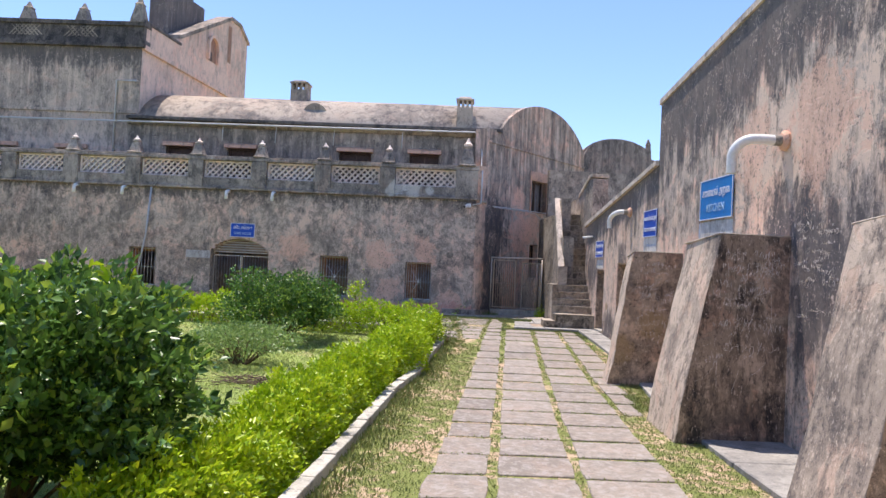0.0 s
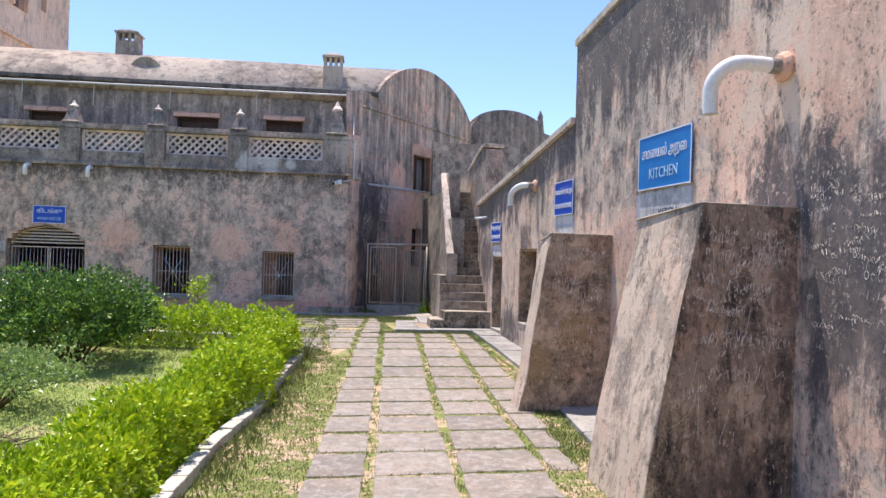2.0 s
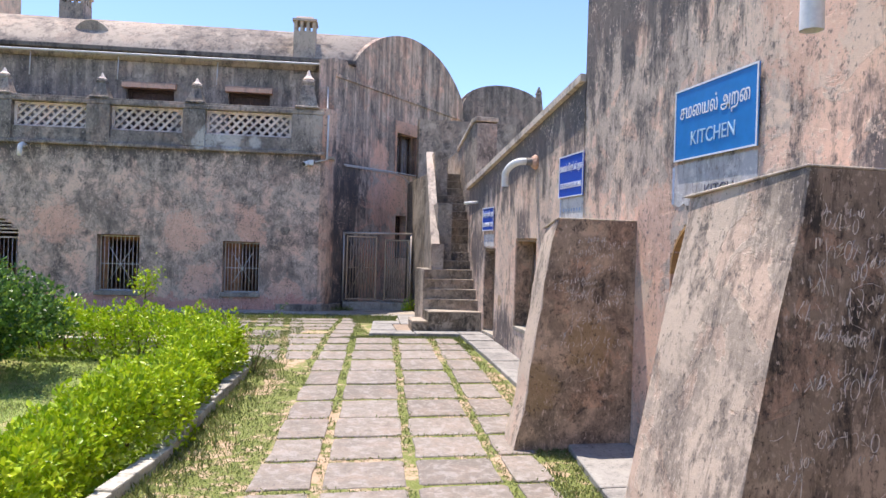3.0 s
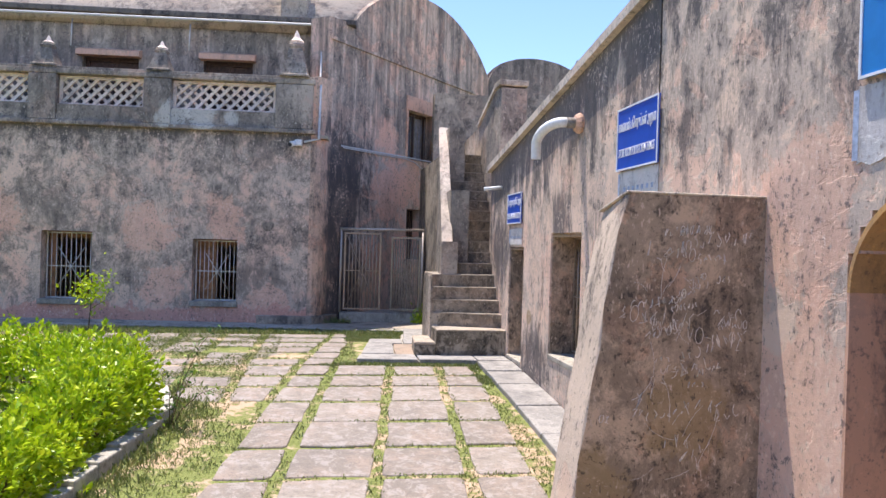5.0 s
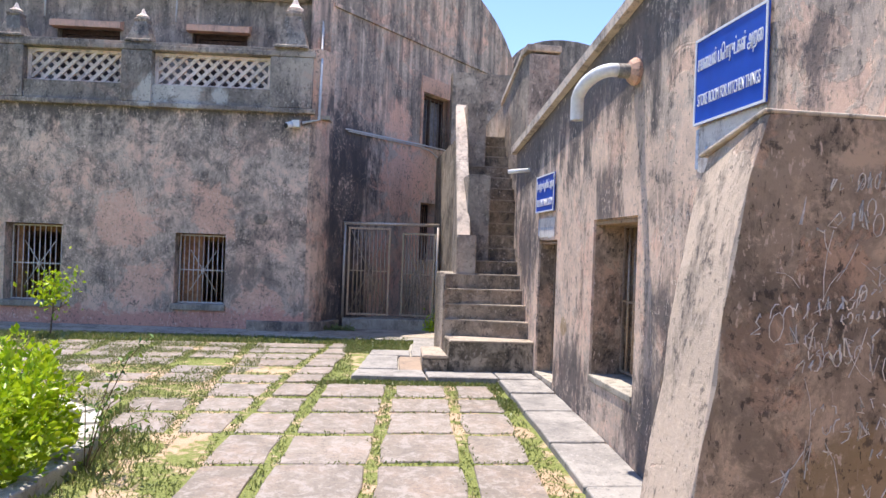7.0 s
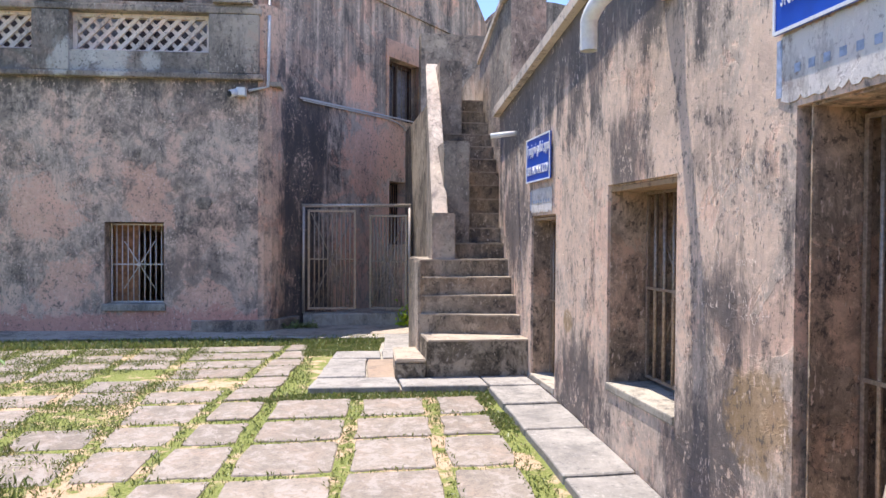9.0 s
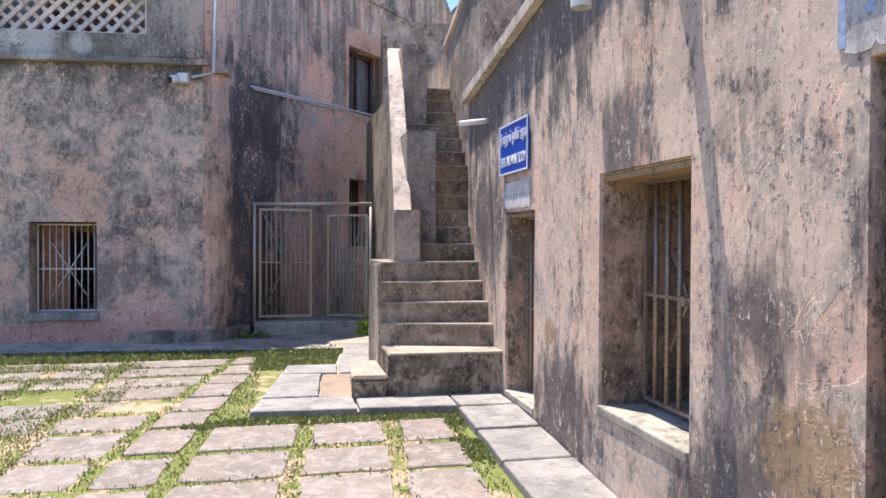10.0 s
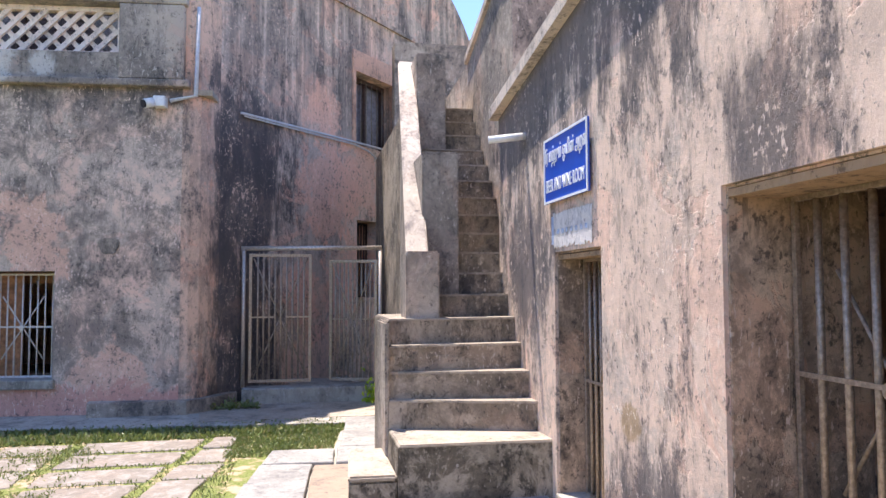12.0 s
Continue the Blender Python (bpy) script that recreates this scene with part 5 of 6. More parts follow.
# ---- stair to the roof ----
stair = group_empty("stair", label="steep worn cement stair rising along the wall", category="stairs", kind="structure", loc=(3.5, 17.5, 0.1))
off = Matrix.Translation((-3.5, -17.5, -0.1))
SX1 = WX + 0.12
yR = [17.44, 17.68, 17.88, 18.07, 18.24] + [18.24 + 0.149 * i for i in range(1, 13)]
yL = [17.47, 17.98, 18.0, 18.02, 18.1] + [18.24 + 0.149 * i for i in range(1, 13)]
zT = [0.455, 0.645, 0.825, 1.0, 1.175] + [1.175 + 0.1644 * i for i in range(1, 13)]
NST = len(yR)
for i in range(NST):
    z1 = zT[i]
    xl = (3.02 if i < 5 else 3.38) + 0.003 * i
    wob = 0.012 * math.sin(3.7 * i)
    bm = bmesh.new()
    back = 0.9 if i < NST - 1 else 2.9
    prism(bm, [(xl, yL[i] + wob), (SX1, yR[i] - wob), (SX1, yR[i] + back), (xl, yL[i] + back)], 0.05 + 0.002 * i, z1 - 0.016, "z")
    bm.transform(off)
    # Sun on the stair is put into the colours: dark risers, pale treads
    part("riser", bm, M_MOSS if i < 1 else M_RISER, stair)
    bm = bmesh.new()
    vs = prism(bm, [(xl + 0.006, yL[i] + wob - 0.008), (SX1, yR[i] - wob - 0.008), (SX1, yR[i] + back), (xl + 0.006, yL[i] + back)], z1 - 0.016, z1, "z")
    bmesh.ops.bevel(bm, geom=[e for e in bm.edges if all(v.co.z > z1 - 0.001 for v in e.verts)], offset=0.007, segments=2, affect="EDGES")
    bm.transform(off)
    part("tread", bm, M_TREAD, stair, "worn tread with sunlight in its pale colour")


def stair_part(name, pts, lo, hi, axis, mat_, label="", skew=0.0):
    """skew: how far the piece drifts sideways per metre beyond the stair post."""
    bm = bmesh.new()
    prism(bm, pts, lo, hi, axis)
    for v in bm.verts:
        v.co.x += skew * max(0.0, v.co.y - 18.3)
    bmesh.ops.bevel(bm, geom=bm.edges[:], offset=0.012, segments=2, affect="EDGES")
    bm.transform(off)
    return part(name, bm, mat_, stair, label)


stair_part("side_block", [(2.73, 17.47), (3.015, 17.46), (3.015, 18.2), (2.78, 18.2)], 0.08, 0.25, "z", M_MOSS)
stair_part("block_top", [(2.725, 17.46), (3.015, 17.45), (3.015, 18.205), (2.775, 18.205)], 0.251, 0.285, "z", M_TREAD)
stair_part("side_wall", [(17.97, 0.05), (17.97, 1.16), (18.5, 1.16), (18.5, 0.05)], 3.0, 3.03, "x", M_STAIR)
stair_part("post", [(3.17, 18.18), (3.41, 18.18), (3.41, 18.44), (3.17, 18.44)], 0.9, 1.645, "z", M_STAIR)
stair_part("parapet", [(18.3, 0.05), (18.3, 1.55), (20.03, 3.5), (20.03, 0.05)], 3.2, 3.36, "x", M_STAIR, "", 0.1)
stair_part("parapet_coping", [(18.27, 1.56), (20.05, 3.52), (20.05, 3.6), (18.25, 1.64)], 3.18, 3.34, "x", M_COPING, "pale sloping coping", 0.1)
stair_part("inner_pier", [(3.34, 18.5), (3.62, 18.5), (3.62, 19.6), (3.34, 19.6)], 0.9, 2.42, "z", M_STAIR)
stair_part("inner_pier", [(3.47, 19.6), (3.74, 19.6), (3.74, 20.3), (3.47, 20.3)], 1.2, 3.54, "z", M_STAIR)
bm = bmesh.new()
box(bm, 3.68, 6.2, 22.9, 23.2, 0.0, 4.78)
structure(part("wall_stair_back", bm, M_STAIR), "dark cement wall at the head of the stair", "wall")
# scratched strokes on the store-room wall
rr = random.Random(12)
bm = bmesh.new()
scrawl(bm, rr, lambda a, b: (WX - 0.0002, 14.5 - 0.85 * a, 0.7 + 1.1 * b), 0.85, 1.1, 30, 0.0004, 0.0008)
scrawl(bm, rr, lambda a, b: (WX - 0.0002, 16.6 - 0.9 * a, 0.6 + 1.0 * b), 0.9, 1.0, 12, 0.0004, 0.0008)
scrawl(bm, rr, lambda a, b: (WX - 0.0008, 8.1 - 1.1 * a, 0.9 + 1.4 * b), 1.1, 1.4, 40, 0.0012, 0.0026)
tagged(part("scratching", bm, M_SCRATCH), "pale scratched unreadable marks on the wall plaster", "graffiti", "", "stuff")
bm = bmesh.new()
prism(bm, [(18.63, -0.2), (18.63, 4.02), (18.98, 4.06), (20.25, 3.66), (22.9, 3.5), (22.9, -0.2)], SX1 + 0.004, SX1 + 0.4, "x")
structure(part("wall_stair_side", bm, M_PARAPET), "streaked wall and pillar beside the stair", "wall")
bm = bmesh.new()
prism(bm, [(18.98, 4.06), (20.25, 3.66), (20.25, 3.73), (18.98, 4.13)], SX1 - 0.03, SX1 + 0.4, "x")
structure(part("coping_stair", bm, M_COPING), "pale coping sloping down beside the stair", "coping")
bm = bmesh.new()
box(bm, SX1 - 0.04, SX1 + 0.42, 18.6, 18.99, 4.05, 4.14, bevel=0.02)
structure(part("pillar_cap", bm, M_STAIR), "flat cap of the stair pillar", "coping")

# ---- iron gate beside the stair ----
gt = group_empty("metal_gate", label="two-leaf steel bar gate, one leaf ajar", category="gate", loc=(2.56, 21.65, 0.32))
bm = bmesh.new()
tube(bm, [(-0.76, 0, -0.05), (-0.76, 0, 1.51)], 0.022, 8)
tube(bm, [(-0.79, 0, 1.52), (0.81, 0, 1.54)], 0.026, 8)
tube(bm, [(0.79, 0, -0.05), (0.79, 0, 1.52)], 0.024, 8)
part("gate_frame", bm, M_STEEL, gt)


def gate_leaf(m, w, h):
    bm = bmesh.new()
    for q in ((0, 0.034, 0, h), (w - 0.034, w, 0, h), (0.034, w - 0.034, 0, 0.034), (0.034, w - 0.034, h - 0.034, h)):
        box(bm, q[0], q[1], -0.014, 0.014, q[2], q[3], bevel=0.004)
    lf = part("gate_leaf", bm, M_GATE, gt, m=m)
    for i in range(9):
        x = 0.034 + (i + 1) * (w - 0.056) / 10
        bm = bmesh.new()
        tube(bm, [(x, 0, 0.02), (x, 0, h - 0.02)], 0.011, 6)
        part("bar", bm, M_GATE, lf)
    for a, b in ((0.03, w * 0.42), (w * 0.6, w - 0.03)):
        bm = bmesh.new()
        box(bm, a, b, -0.022, -0.012, h * 0.5, h * 0.5 + 0.018)
        part("middle_rail", bm, M_GATE, lf)
    for s in (0, 1):
        bm = bmesh.new()
        z = (0.05, h - 0.05)
        tube(bm, [(0.05, 0.014, z[s]), (w * 0.5, 0.014, h * 0.5)], 0.009, 6)
        tube(bm, [(w * 0.5, 0.014, h * 0.5), (w - 0.05, 0.014, z[s])], 0.009, 6)
        part("brace", bm, M_GATE, lf)
    return lf


gate_leaf(Matrix.Translation((-0.7, 0, 0.0)), 0.7, 1.46)
gate_leaf(Matrix.Translation((0.76, 0.02, -0.02)) @ Matrix.Rotation(radians(161), 4, "Z"), 0.58, 1.42)
bm = bmesh.new()
box(bm, 1.8, 3.35, 21.5, 21.8, 0.02, 0.27, bevel=0.015)
structure(part("kerb_gate", bm, M_CONCRETE), "cement kerb step under the metal gate", "kerb")
bm = bmesh.new()
box(bm, 2.6, 3.06, 21.8, 23.4, 0.02, 0.2)
box(bm, 2.3, 3.06, 21.8, 22.6, 0.02, 0.24)
structure(part("floor_gate", bm, M_TREAD), "cement floor behind the metal gate", "floor")

# ---- cement strip, platform and kerbs ----
def slab_piece(name, pts, z_of, thick, mat_, parent, seed, label="", wear=1.0):
    """A worn stone slab: a four-cornered piece with chipped corners and rounded upper edge."""
    rnd = random.Random(seed)
    cx, cy = sum(p[0] for p in pts) / 4, sum(p[1] for p in pts) / 4
    ring = []
    for i, p in enumerate(pts):
        q, r = pts[(i + 1) % 4], pts[i - 1]
        c = 0.008 + 0.03 * wear * rnd.random() ** 2
        for o in (r, q):
            d = math.hypot(o[0] - p[0], o[1] - p[1])
            ring.append((p[0] + (o[0] - p[0]) * c / d, p[1] + (o[1] - p[1]) * c / d))
    out = []
    for i, p in enumerate(ring):
        q = ring[(i + 1) % len(ring)]
        out.append(p)
        if i % 2:
            k = 0.5 + 0.2 * (rnd.random() - 0.5)
            n = Vector((q[1] - p[1], p[0] - q[0])).normalized() * (rnd.random() - 0.5) * 0.045 * wear
            out.append((p[0] + (q[0] - p[0]) * k + n.x, p[1] + (q[1] - p[1]) * k + n.y))
    tilt = [(rnd.random() - 0.5) * 0.012 for _ in range(2)]
    lift = (rnd.random() - 0.5) * 0.012
    bm = bmesh.new()
    rings = []
    for inset, dz in ((0.0, -thick), (0.0, -0.008), (0.008, 0.0)):
        row = []
        for x, y in out:
            x2, y2 = x + (cx - x) * inset / 0.35, y + (cy - y) * inset / 0.35
            row.append(bm.verts.new((x2 - cx, y2 - cy, z_of(x2, y2) - z_of(cx, cy) + dz + lift + tilt[0] * (x2 - cx) + tilt[1] * (y2 - cy))))
        rings.append(row)
    m = len(out)
    for a, b in zip(rings, rings[1:]):
        for i in range(m):
            bm.faces.new((a[i], a[(i + 1) % m], b[(i + 1) % m], b[i]))
    bm.faces.new(rings[-1])
    return part(name, bm, mat_, parent, label, Matrix.Translation((cx, cy, z_of(cx, cy))))


plat = group_empty("platform", label="low platform of pale stone slabs at the stair foot", category="platform", kind="structure")
bm = bmesh.new()
prism(bm, [(1.99, 17.22), (3.96, 17.1), (3.96, 18.4), (3.3, 18.4), (3.34, 20.5), (2.88, 20.52), (2.7, 19.08), (2.22, 19.1)], -0.1, 0.07, "z")
part("bed", bm, M_CONCRETE, plat, "cement bed of the platform")
flatz = lambda x, y: 0.112
k = 0
for pts in ([(1.95, 17.17), (2.74, 17.12), (2.74, 17.55), (2.02, 17.58)], [(2.76, 17.12), (3.5, 17.06), (3.5, 17.5), (2.76, 17.55)], [(3.52, 17.06), (3.94, 17.04), (3.94, 17.48), (3.52, 17.5)], [(2.03, 17.6), (2.47, 17.58), (2.5, 18.08), (2.09, 18.1)],
            [(2.1, 18.12), (2.5, 18.1), (2.54, 18.58), (2.16, 18.62)], [(2.17, 18.64), (2.69, 18.61), (2.72, 19.05), (2.23, 19.08)],
            [(2.71, 18.62), (3.16, 18.6), (3.2, 19.1), (2.74, 19.12)], [(2.76, 19.14), (3.2, 19.12), (3.25, 19.75), (2.82, 19.77)], [(2.83, 19.79), (3.26, 19.77), (3.3, 20.45), (2.89, 20.47)]):
    slab_piece("slab", pts, flatz, 0.06, M_PALESTONE, plat, 900 + k, "", 0.35)
    k += 1
slab_piece("slab", [(2.49, 17.57), (2.9, 17.56), (2.9, 18.57), (2.55, 18.58)], lambda x, y: 0.108, 0.06, M_SANDY, plat, 930, "sand-covered slab", 0.35)

strip_f = group_empty("plinth_strip", label="pale cement strip along the facade foot", category="plinth", kind="structure")
bm = bmesh.new()
box(bm, -17.0, 1.9, -0.72, 0.02, -0.1, 0.1, bevel=0.012)
part("strip", bm, M_CONCRETE, strip_f, m=FAC)
bm = bmesh.new()
prism(bm, [(2.9, 20.53), (3.36, 20.51), (3.38, 21.5), (1.75, 21.5), (1.4, 21.1), (1.5, 20.52)], -0.1, 0.104, "z")
part("strip_end", bm, M_TREAD, strip_f)

strip_r = group_empty("stone_strip", label="pale stone strip along the store-room wall", category="paving", kind="structure")
def strip_z(x, y):
    return ground_z(y) + 0.06
edge_y = [-2.0, -0.9, 0.3, 1.4, 2.6, 3.8, 5.0, 6.1, 7.2, 8.3, 9.4, 10.5, 11.6, 12.6, 13.35, 14.2, 15.05, 15.9, 16.5, 17.05]
for i in range(len(edge_y) - 1):
    y0, y1 = edge_y[i] + 0.012, edge_y[i + 1] - 0.012
    xe = lambda y: 3.5 if y > 12.6 else float(np.interp(y, (-2, 7.5, 9.7, 11.5, 12.6), (2.8, 2.95, 3.05, 3.3, 3.45)))
    slab_piece("slab", [(xe(y0), y0), (WX - 0.01, y0), (WX - 0.01, y1), (xe(y1), y1)], strip_z, 0.2, M_PALESTONE, strip_r, 50 + i, "", 0.4)

# kerb of the planted bed, one block after another
kerb_line = [(-2.7, -1.2), (-2.02, 2.0), (-1.52, 5.0), (-1.1, 7.84), (-0.74, 10.31), (-0.44, 11.56), (-0.15, 13.4), (0.05, 14.4), (0.08, 15.0), (-0.08, 15.55), (-0.5, 15.95), (-1.6, 16.25), (-4.0, 16.6), (-8.0, 17.2), (-13.0, 17.9)]


def along(line, step):
    out, carry = [], 0.0
    for (x0, y0), (x1, y1) in zip(line, line[1:]):
        d = math.hypot(x1 - x0, y1 - y0)
        t = carry
        while t < d:
            out.append((x0 + (x1 - x0) * t / d, y0 + (y1 - y0) * t / d, math.atan2(y1 - y0, x1 - x0)))
            t += step
        carry = t - d
    return out


kerb = group_empty("kerb", label="low mossy stone kerb round the planted bed", category="kerb", kind="structure")
bm = bmesh.new()
box(bm, -0.196, 0.196, -0.07, 0.07, -0.15, 0.12, bevel=0.016)
kerb_me = part("kerb_stone", bm, M_KERB, kerb)
first = True
rk = random.Random(4)
for x, y, a in along(kerb_line, 0.36):
    m = Matrix.Translation((x, y, ground_z(y) + rk.uniform(-0.006, 0.004))) @ Matrix.Rotation(a + rk.uniform(-0.015, 0.015), 4, "Z")
    if first:
        kerb_me.matrix_basis, first = m, False
    else:
        o = new("kerb_stone", kerb_me.data)
        o.parent, o.matrix_basis = kerb, m


# ---- foliage ----
def leaves(name, pos, nrm, size, mat_, parent, rng, aspect=0.55, label="", spread=0.9):
    """Many folded leaves, joined: pos and nrm are arrays of places and outward ways."""
    n = len(pos)
    d = nrm + spread * rng.normal(size=(n, 3))
    d[:, 2] += 0.25
    d /= np.linalg.norm(d, axis=1, keepdims=True)
    side = np.cross(d, rng.normal(size=(n, 3)))
    side /= np.linalg.norm(side, axis=1, keepdims=True)
    up = np.cross(side, d)
    s = (size * rng.uniform(0.6, 1.3, n))[:, None]
    v = np.empty((n, 4, 3))
    v[:, 0] = pos
    v[:, 1] = pos + s * (0.5 * d + aspect * 0.5 * side + 0.12 * up)
    v[:, 2] = pos + s * (d - 0.1 * up)
    v[:, 3] = pos + s * (0.5 * d - aspect * 0.5 * side + 0.12 * up)
    me = bpy.data.meshes.new(name)
    i = np.arange(n)[:, None] * 4
    tris = np.concatenate([i + [0, 1, 2], i + [0, 2, 3]], 1).reshape(-1, 3)
    me.vertices.add(4 * n)
    me.vertices.foreach_set("co", v.reshape(-1))
    me.loops.add(tris.size)
    me.loops.foreach_set("vertex_index", tris.reshape(-1).astype(np.int32))
    me.polygons.add(len(tris))
    me.polygons.foreach_set("loop_start", (np.arange(len(tris)) * 3).astype(np.int32))
    me.update(calc_edges=True)
    me.materials.append(mat_)
    ob = new(name, me)
    ob.parent = parent
    tagged(ob, label, "", "", "stuff")
    return ob


def lumps(p, seed, scale):
    """Slow unevenness for outlines, from summed waves."""
    r = np.random.default_rng(seed)
    out = np.zeros(len(p))
    for _ in range(7):
        k = r.normal(size=3) * scale
        out += np.sin(p @ k + r.uniform(0, 6.3))
    return out / 7


def hedge(line, width, height, count, size, seed, label, mat_=None):
    h = group_empty("hedge", label=label, category="hedge", group="hedges of the planted bed", loc=(line[0][0], line[0][1], ground_z(line[0][1])))
    inv = Vector((-line[0][0], -line[0][1], -ground_z(line[0][1])))
    rng = np.random.default_rng(seed)
    pts = np.array(line, float)
    seg = np.diff(pts, axis=0)
    ln = np.hypot(*seg.T)
    cum = np.r_[0, np.cumsum(ln)]
    s = rng.uniform(0, cum[-1], count)
    k = np.clip(np.searchsorted(cum, s) - 1, 0, len(seg) - 1)
    base = pts[k] + seg[k] * ((s - cum[k]) / ln[k])[:, None]
    tan = seg[k] / ln[k][:, None]
    nor = np.c_[tan[:, 1], -tan[:, 0]]
    a = rng.uniform(-0.25, math.pi + 0.25, count)
    shape = 1 + 0.5 * lumps(np.c_[base * 1.0, a * 0.6], seed + 1, 2.4) + 0.5 * lumps(np.c_[base, a * 0.5], seed + 2, 9.0) + 0.25 * lumps(np.c_[base, a * 0.6], seed + 5, 22.0)
    depth = 1 - 0.45 * rng.random(count) ** 2
    c, z = np.cos(a), np.sin(a)
    rx = np.sign(c) * np.abs(c) ** 0.7 * width / 2 * shape * depth
    rz = np.maximum(0.02, 0.12 + np.sign(z) * np.abs(z) ** 0.7 * (height - 0.12) * shape * depth)
    g = np.interp(base[:, 1], GY, GZ)
    pos = np.c_[base + nor * rx[:, None], g + rz] + np.array(inv)
    out = np.c_[nor * c[:, None], np.maximum(z, 0.1)]
    leaves("foliage", pos, out, size, mat_ or M_HEDGE, h, rng)
    # woody core: stems fanning up from the ground
    bm = bmesh.new()
    rr = random.Random(seed)
    for x, y, t in along(line, 0.35):
        gz = ground_z(y)
        for _ in range(3):
            dx, dy = rr.uniform(-0.5, 0.5) * width * 0.7, rr.uniform(-0.2, 0.2)
            tube(bm, [Vector((x, y, gz - 0.03)) + inv, Vector((x + dx * 0.5, y + dy * 0.6, gz + height * 0.4)) + inv, Vector((x + dx, y + dy, gz + height * 0.75)) + inv], [0.012, 0.009, 0.005], 5, False)
    tagged(part("branchwork", bm, M_TWIG, h), kind="stuff")
    return h


HEDGE_FRONT = [(-3.0, 0.6), (-2.6, 2.2), (-2.14, 4.6), (-1.76, 7.0), (-1.46, 9.0), (-1.12, 10.6), (-0.74, 12.0), (-0.44, 13.6), (-0.3, 14.85)]
hedge(HEDGE_FRONT, 0.7, 0.62, 62000, 0.062, 11, "bright yellow-green clipped hedge along the path kerb")
hedge([(-0.45, 15.0), (-1.3, 15.55), (-3.0, 15.95), (-6.5, 16.5), (-12.5, 17.4)], 0.7, 0.64, 28000, 0.066, 12, "bright green low hedge at the back of the bed")


def shrub(loc, rad, height, count, size, mat_, seed, label, tall=0):
    s = group_empty("shrub", label=label, category="shrub", group="shrubs in the bed", loc=(loc[0], loc[1], ground_z(loc[1])))
    rng = np.random.default_rng(seed)
    v = rng.normal(size=(count, 3))
    v /= np.linalg.norm(v, axis=1, keepdims=True)
    v[:, 2] = np.abs(v[:, 2]) * np.where(rng.random(count) < 0.75, 1, -0.55)
    shape = 1 + 0.5 * lumps(v, seed + 3, 2.8) + 0.55 * lumps(v, seed + 4, 8.0) + 0.3 * lumps(v, seed + 6, 17.0)
    d = 1 - 0.5 * rng.random(count) ** 1.7
    pos = v * (shape * d)[:, None] * np.array([rad[0], rad[1], height * 0.5]) + np.array([0, 0, height * 0.5])
    pos[:, 2] = np.maximum(pos[:, 2], 0.04)
    leaves("foliage", pos, v, size, mat_, s, rng, 0.6)
    bm = bmesh.new()
    rr = random.Random(seed)
    tips = []
    for i in range(22):
        a, e = rr.uniform(0, 6.28), rr.uniform(0.35, 1.3)
        k = rr.uniform(0.6, 0.95)
        tip = Vector((math.cos(a) * math.cos(e) * rad[0], math.sin(a) * math.cos(e) * rad[1], height * 0.15 + math.sin(e) * height * 0.8)) * k
        tube(bm, [(0.06 * math.cos(a), 0.06 * math.sin(a), -0.03), tip * 0.5 + Vector((0, 0, 0.06)), tip], [0.022, 0.014, 0.005], 5, False)
    for i in range(tall):
        a = rr.uniform(0, 6.28)
        p = Vector((math.cos(a) * rad[0] * 0.5, math.sin(a) * rad[1] * 0.4, height * 0.8))
        q = p + Vector((rr.uniform(-0.1, 0.2), rr.uniform(-0.1, 0.1), rr.uniform(0.25, 0.45)))
        tube(bm, [p, q], [0.007, 0.004], 5, False)
        tips.append(q)
    tagged(part("branchwork", bm, M_TWIG, s), kind="stuff")
    if tips:
        t = np.array([list(q) for q in tips for _ in range(16)])
        leaves("shoot_leaves", t + rng.normal(size=t.shape) * [0.05, 0.05, 0.07], rng.normal(size=t.shape), size * 1.2, M_HEDGE, s, rng, 0.55, "yellow-green young shoots")
    return s


shrub((-3.4, 4.9), (1.3, 1.3), 1.75, 36000, 0.082, M_BUSH, 21, "large glossy dark green shrub with pale shoots", 9)
shrub((-3.1, 14.3), (1.15, 0.95), 1.2, 17000, 0.06, M_BUSH, 22, "rounded dark green shrub in the lawn")
shrub((-3.4, 12.0), (1.0, 0.7), 0.75, 5200, 0.05, M_PALELEAF, 23, "loose pale green low shrub in the lawn")
shrub((-7.2, 12.5), (1.0, 0.9), 1.2, 5000, 0.075, M_BUSH, 24, "rounded dark green shrub beside the far hedge")
# slim sapling by the facade
sp = group_empty("sapling", label="slim sapling with yellow-green leaves by the facade", category="sapling", loc=(-2.2, 20.2, 0.05))
bm = bmesh.new()
tube(bm, [(0, 0, -0.02), (0.03, 0, 0.4), (0.02, 0.02, 0.85)], [0.014, 0.01, 0.005], 6, False)
for i in range(6):
    a = i * 1.9
    tube(bm, [(0.025, 0, 0.35 + 0.06 * i), (0.025 + 0.2 * math.cos(a), 0.2 * math.sin(a), 0.48 + 0.07 * i)], [0.006, 0.003], 5, False)
part("trunk", bm, M_TWIG, sp)
rng = np.random.default_rng(31)
q = rng.normal(size=(240, 3)) * [0.13, 0.13, 0.16] + [0.02, 0, 0.66]
leaves("foliage", q, rng.normal(size=(240, 3)), 0.085, M_HEDGE, sp, rng, 0.55)

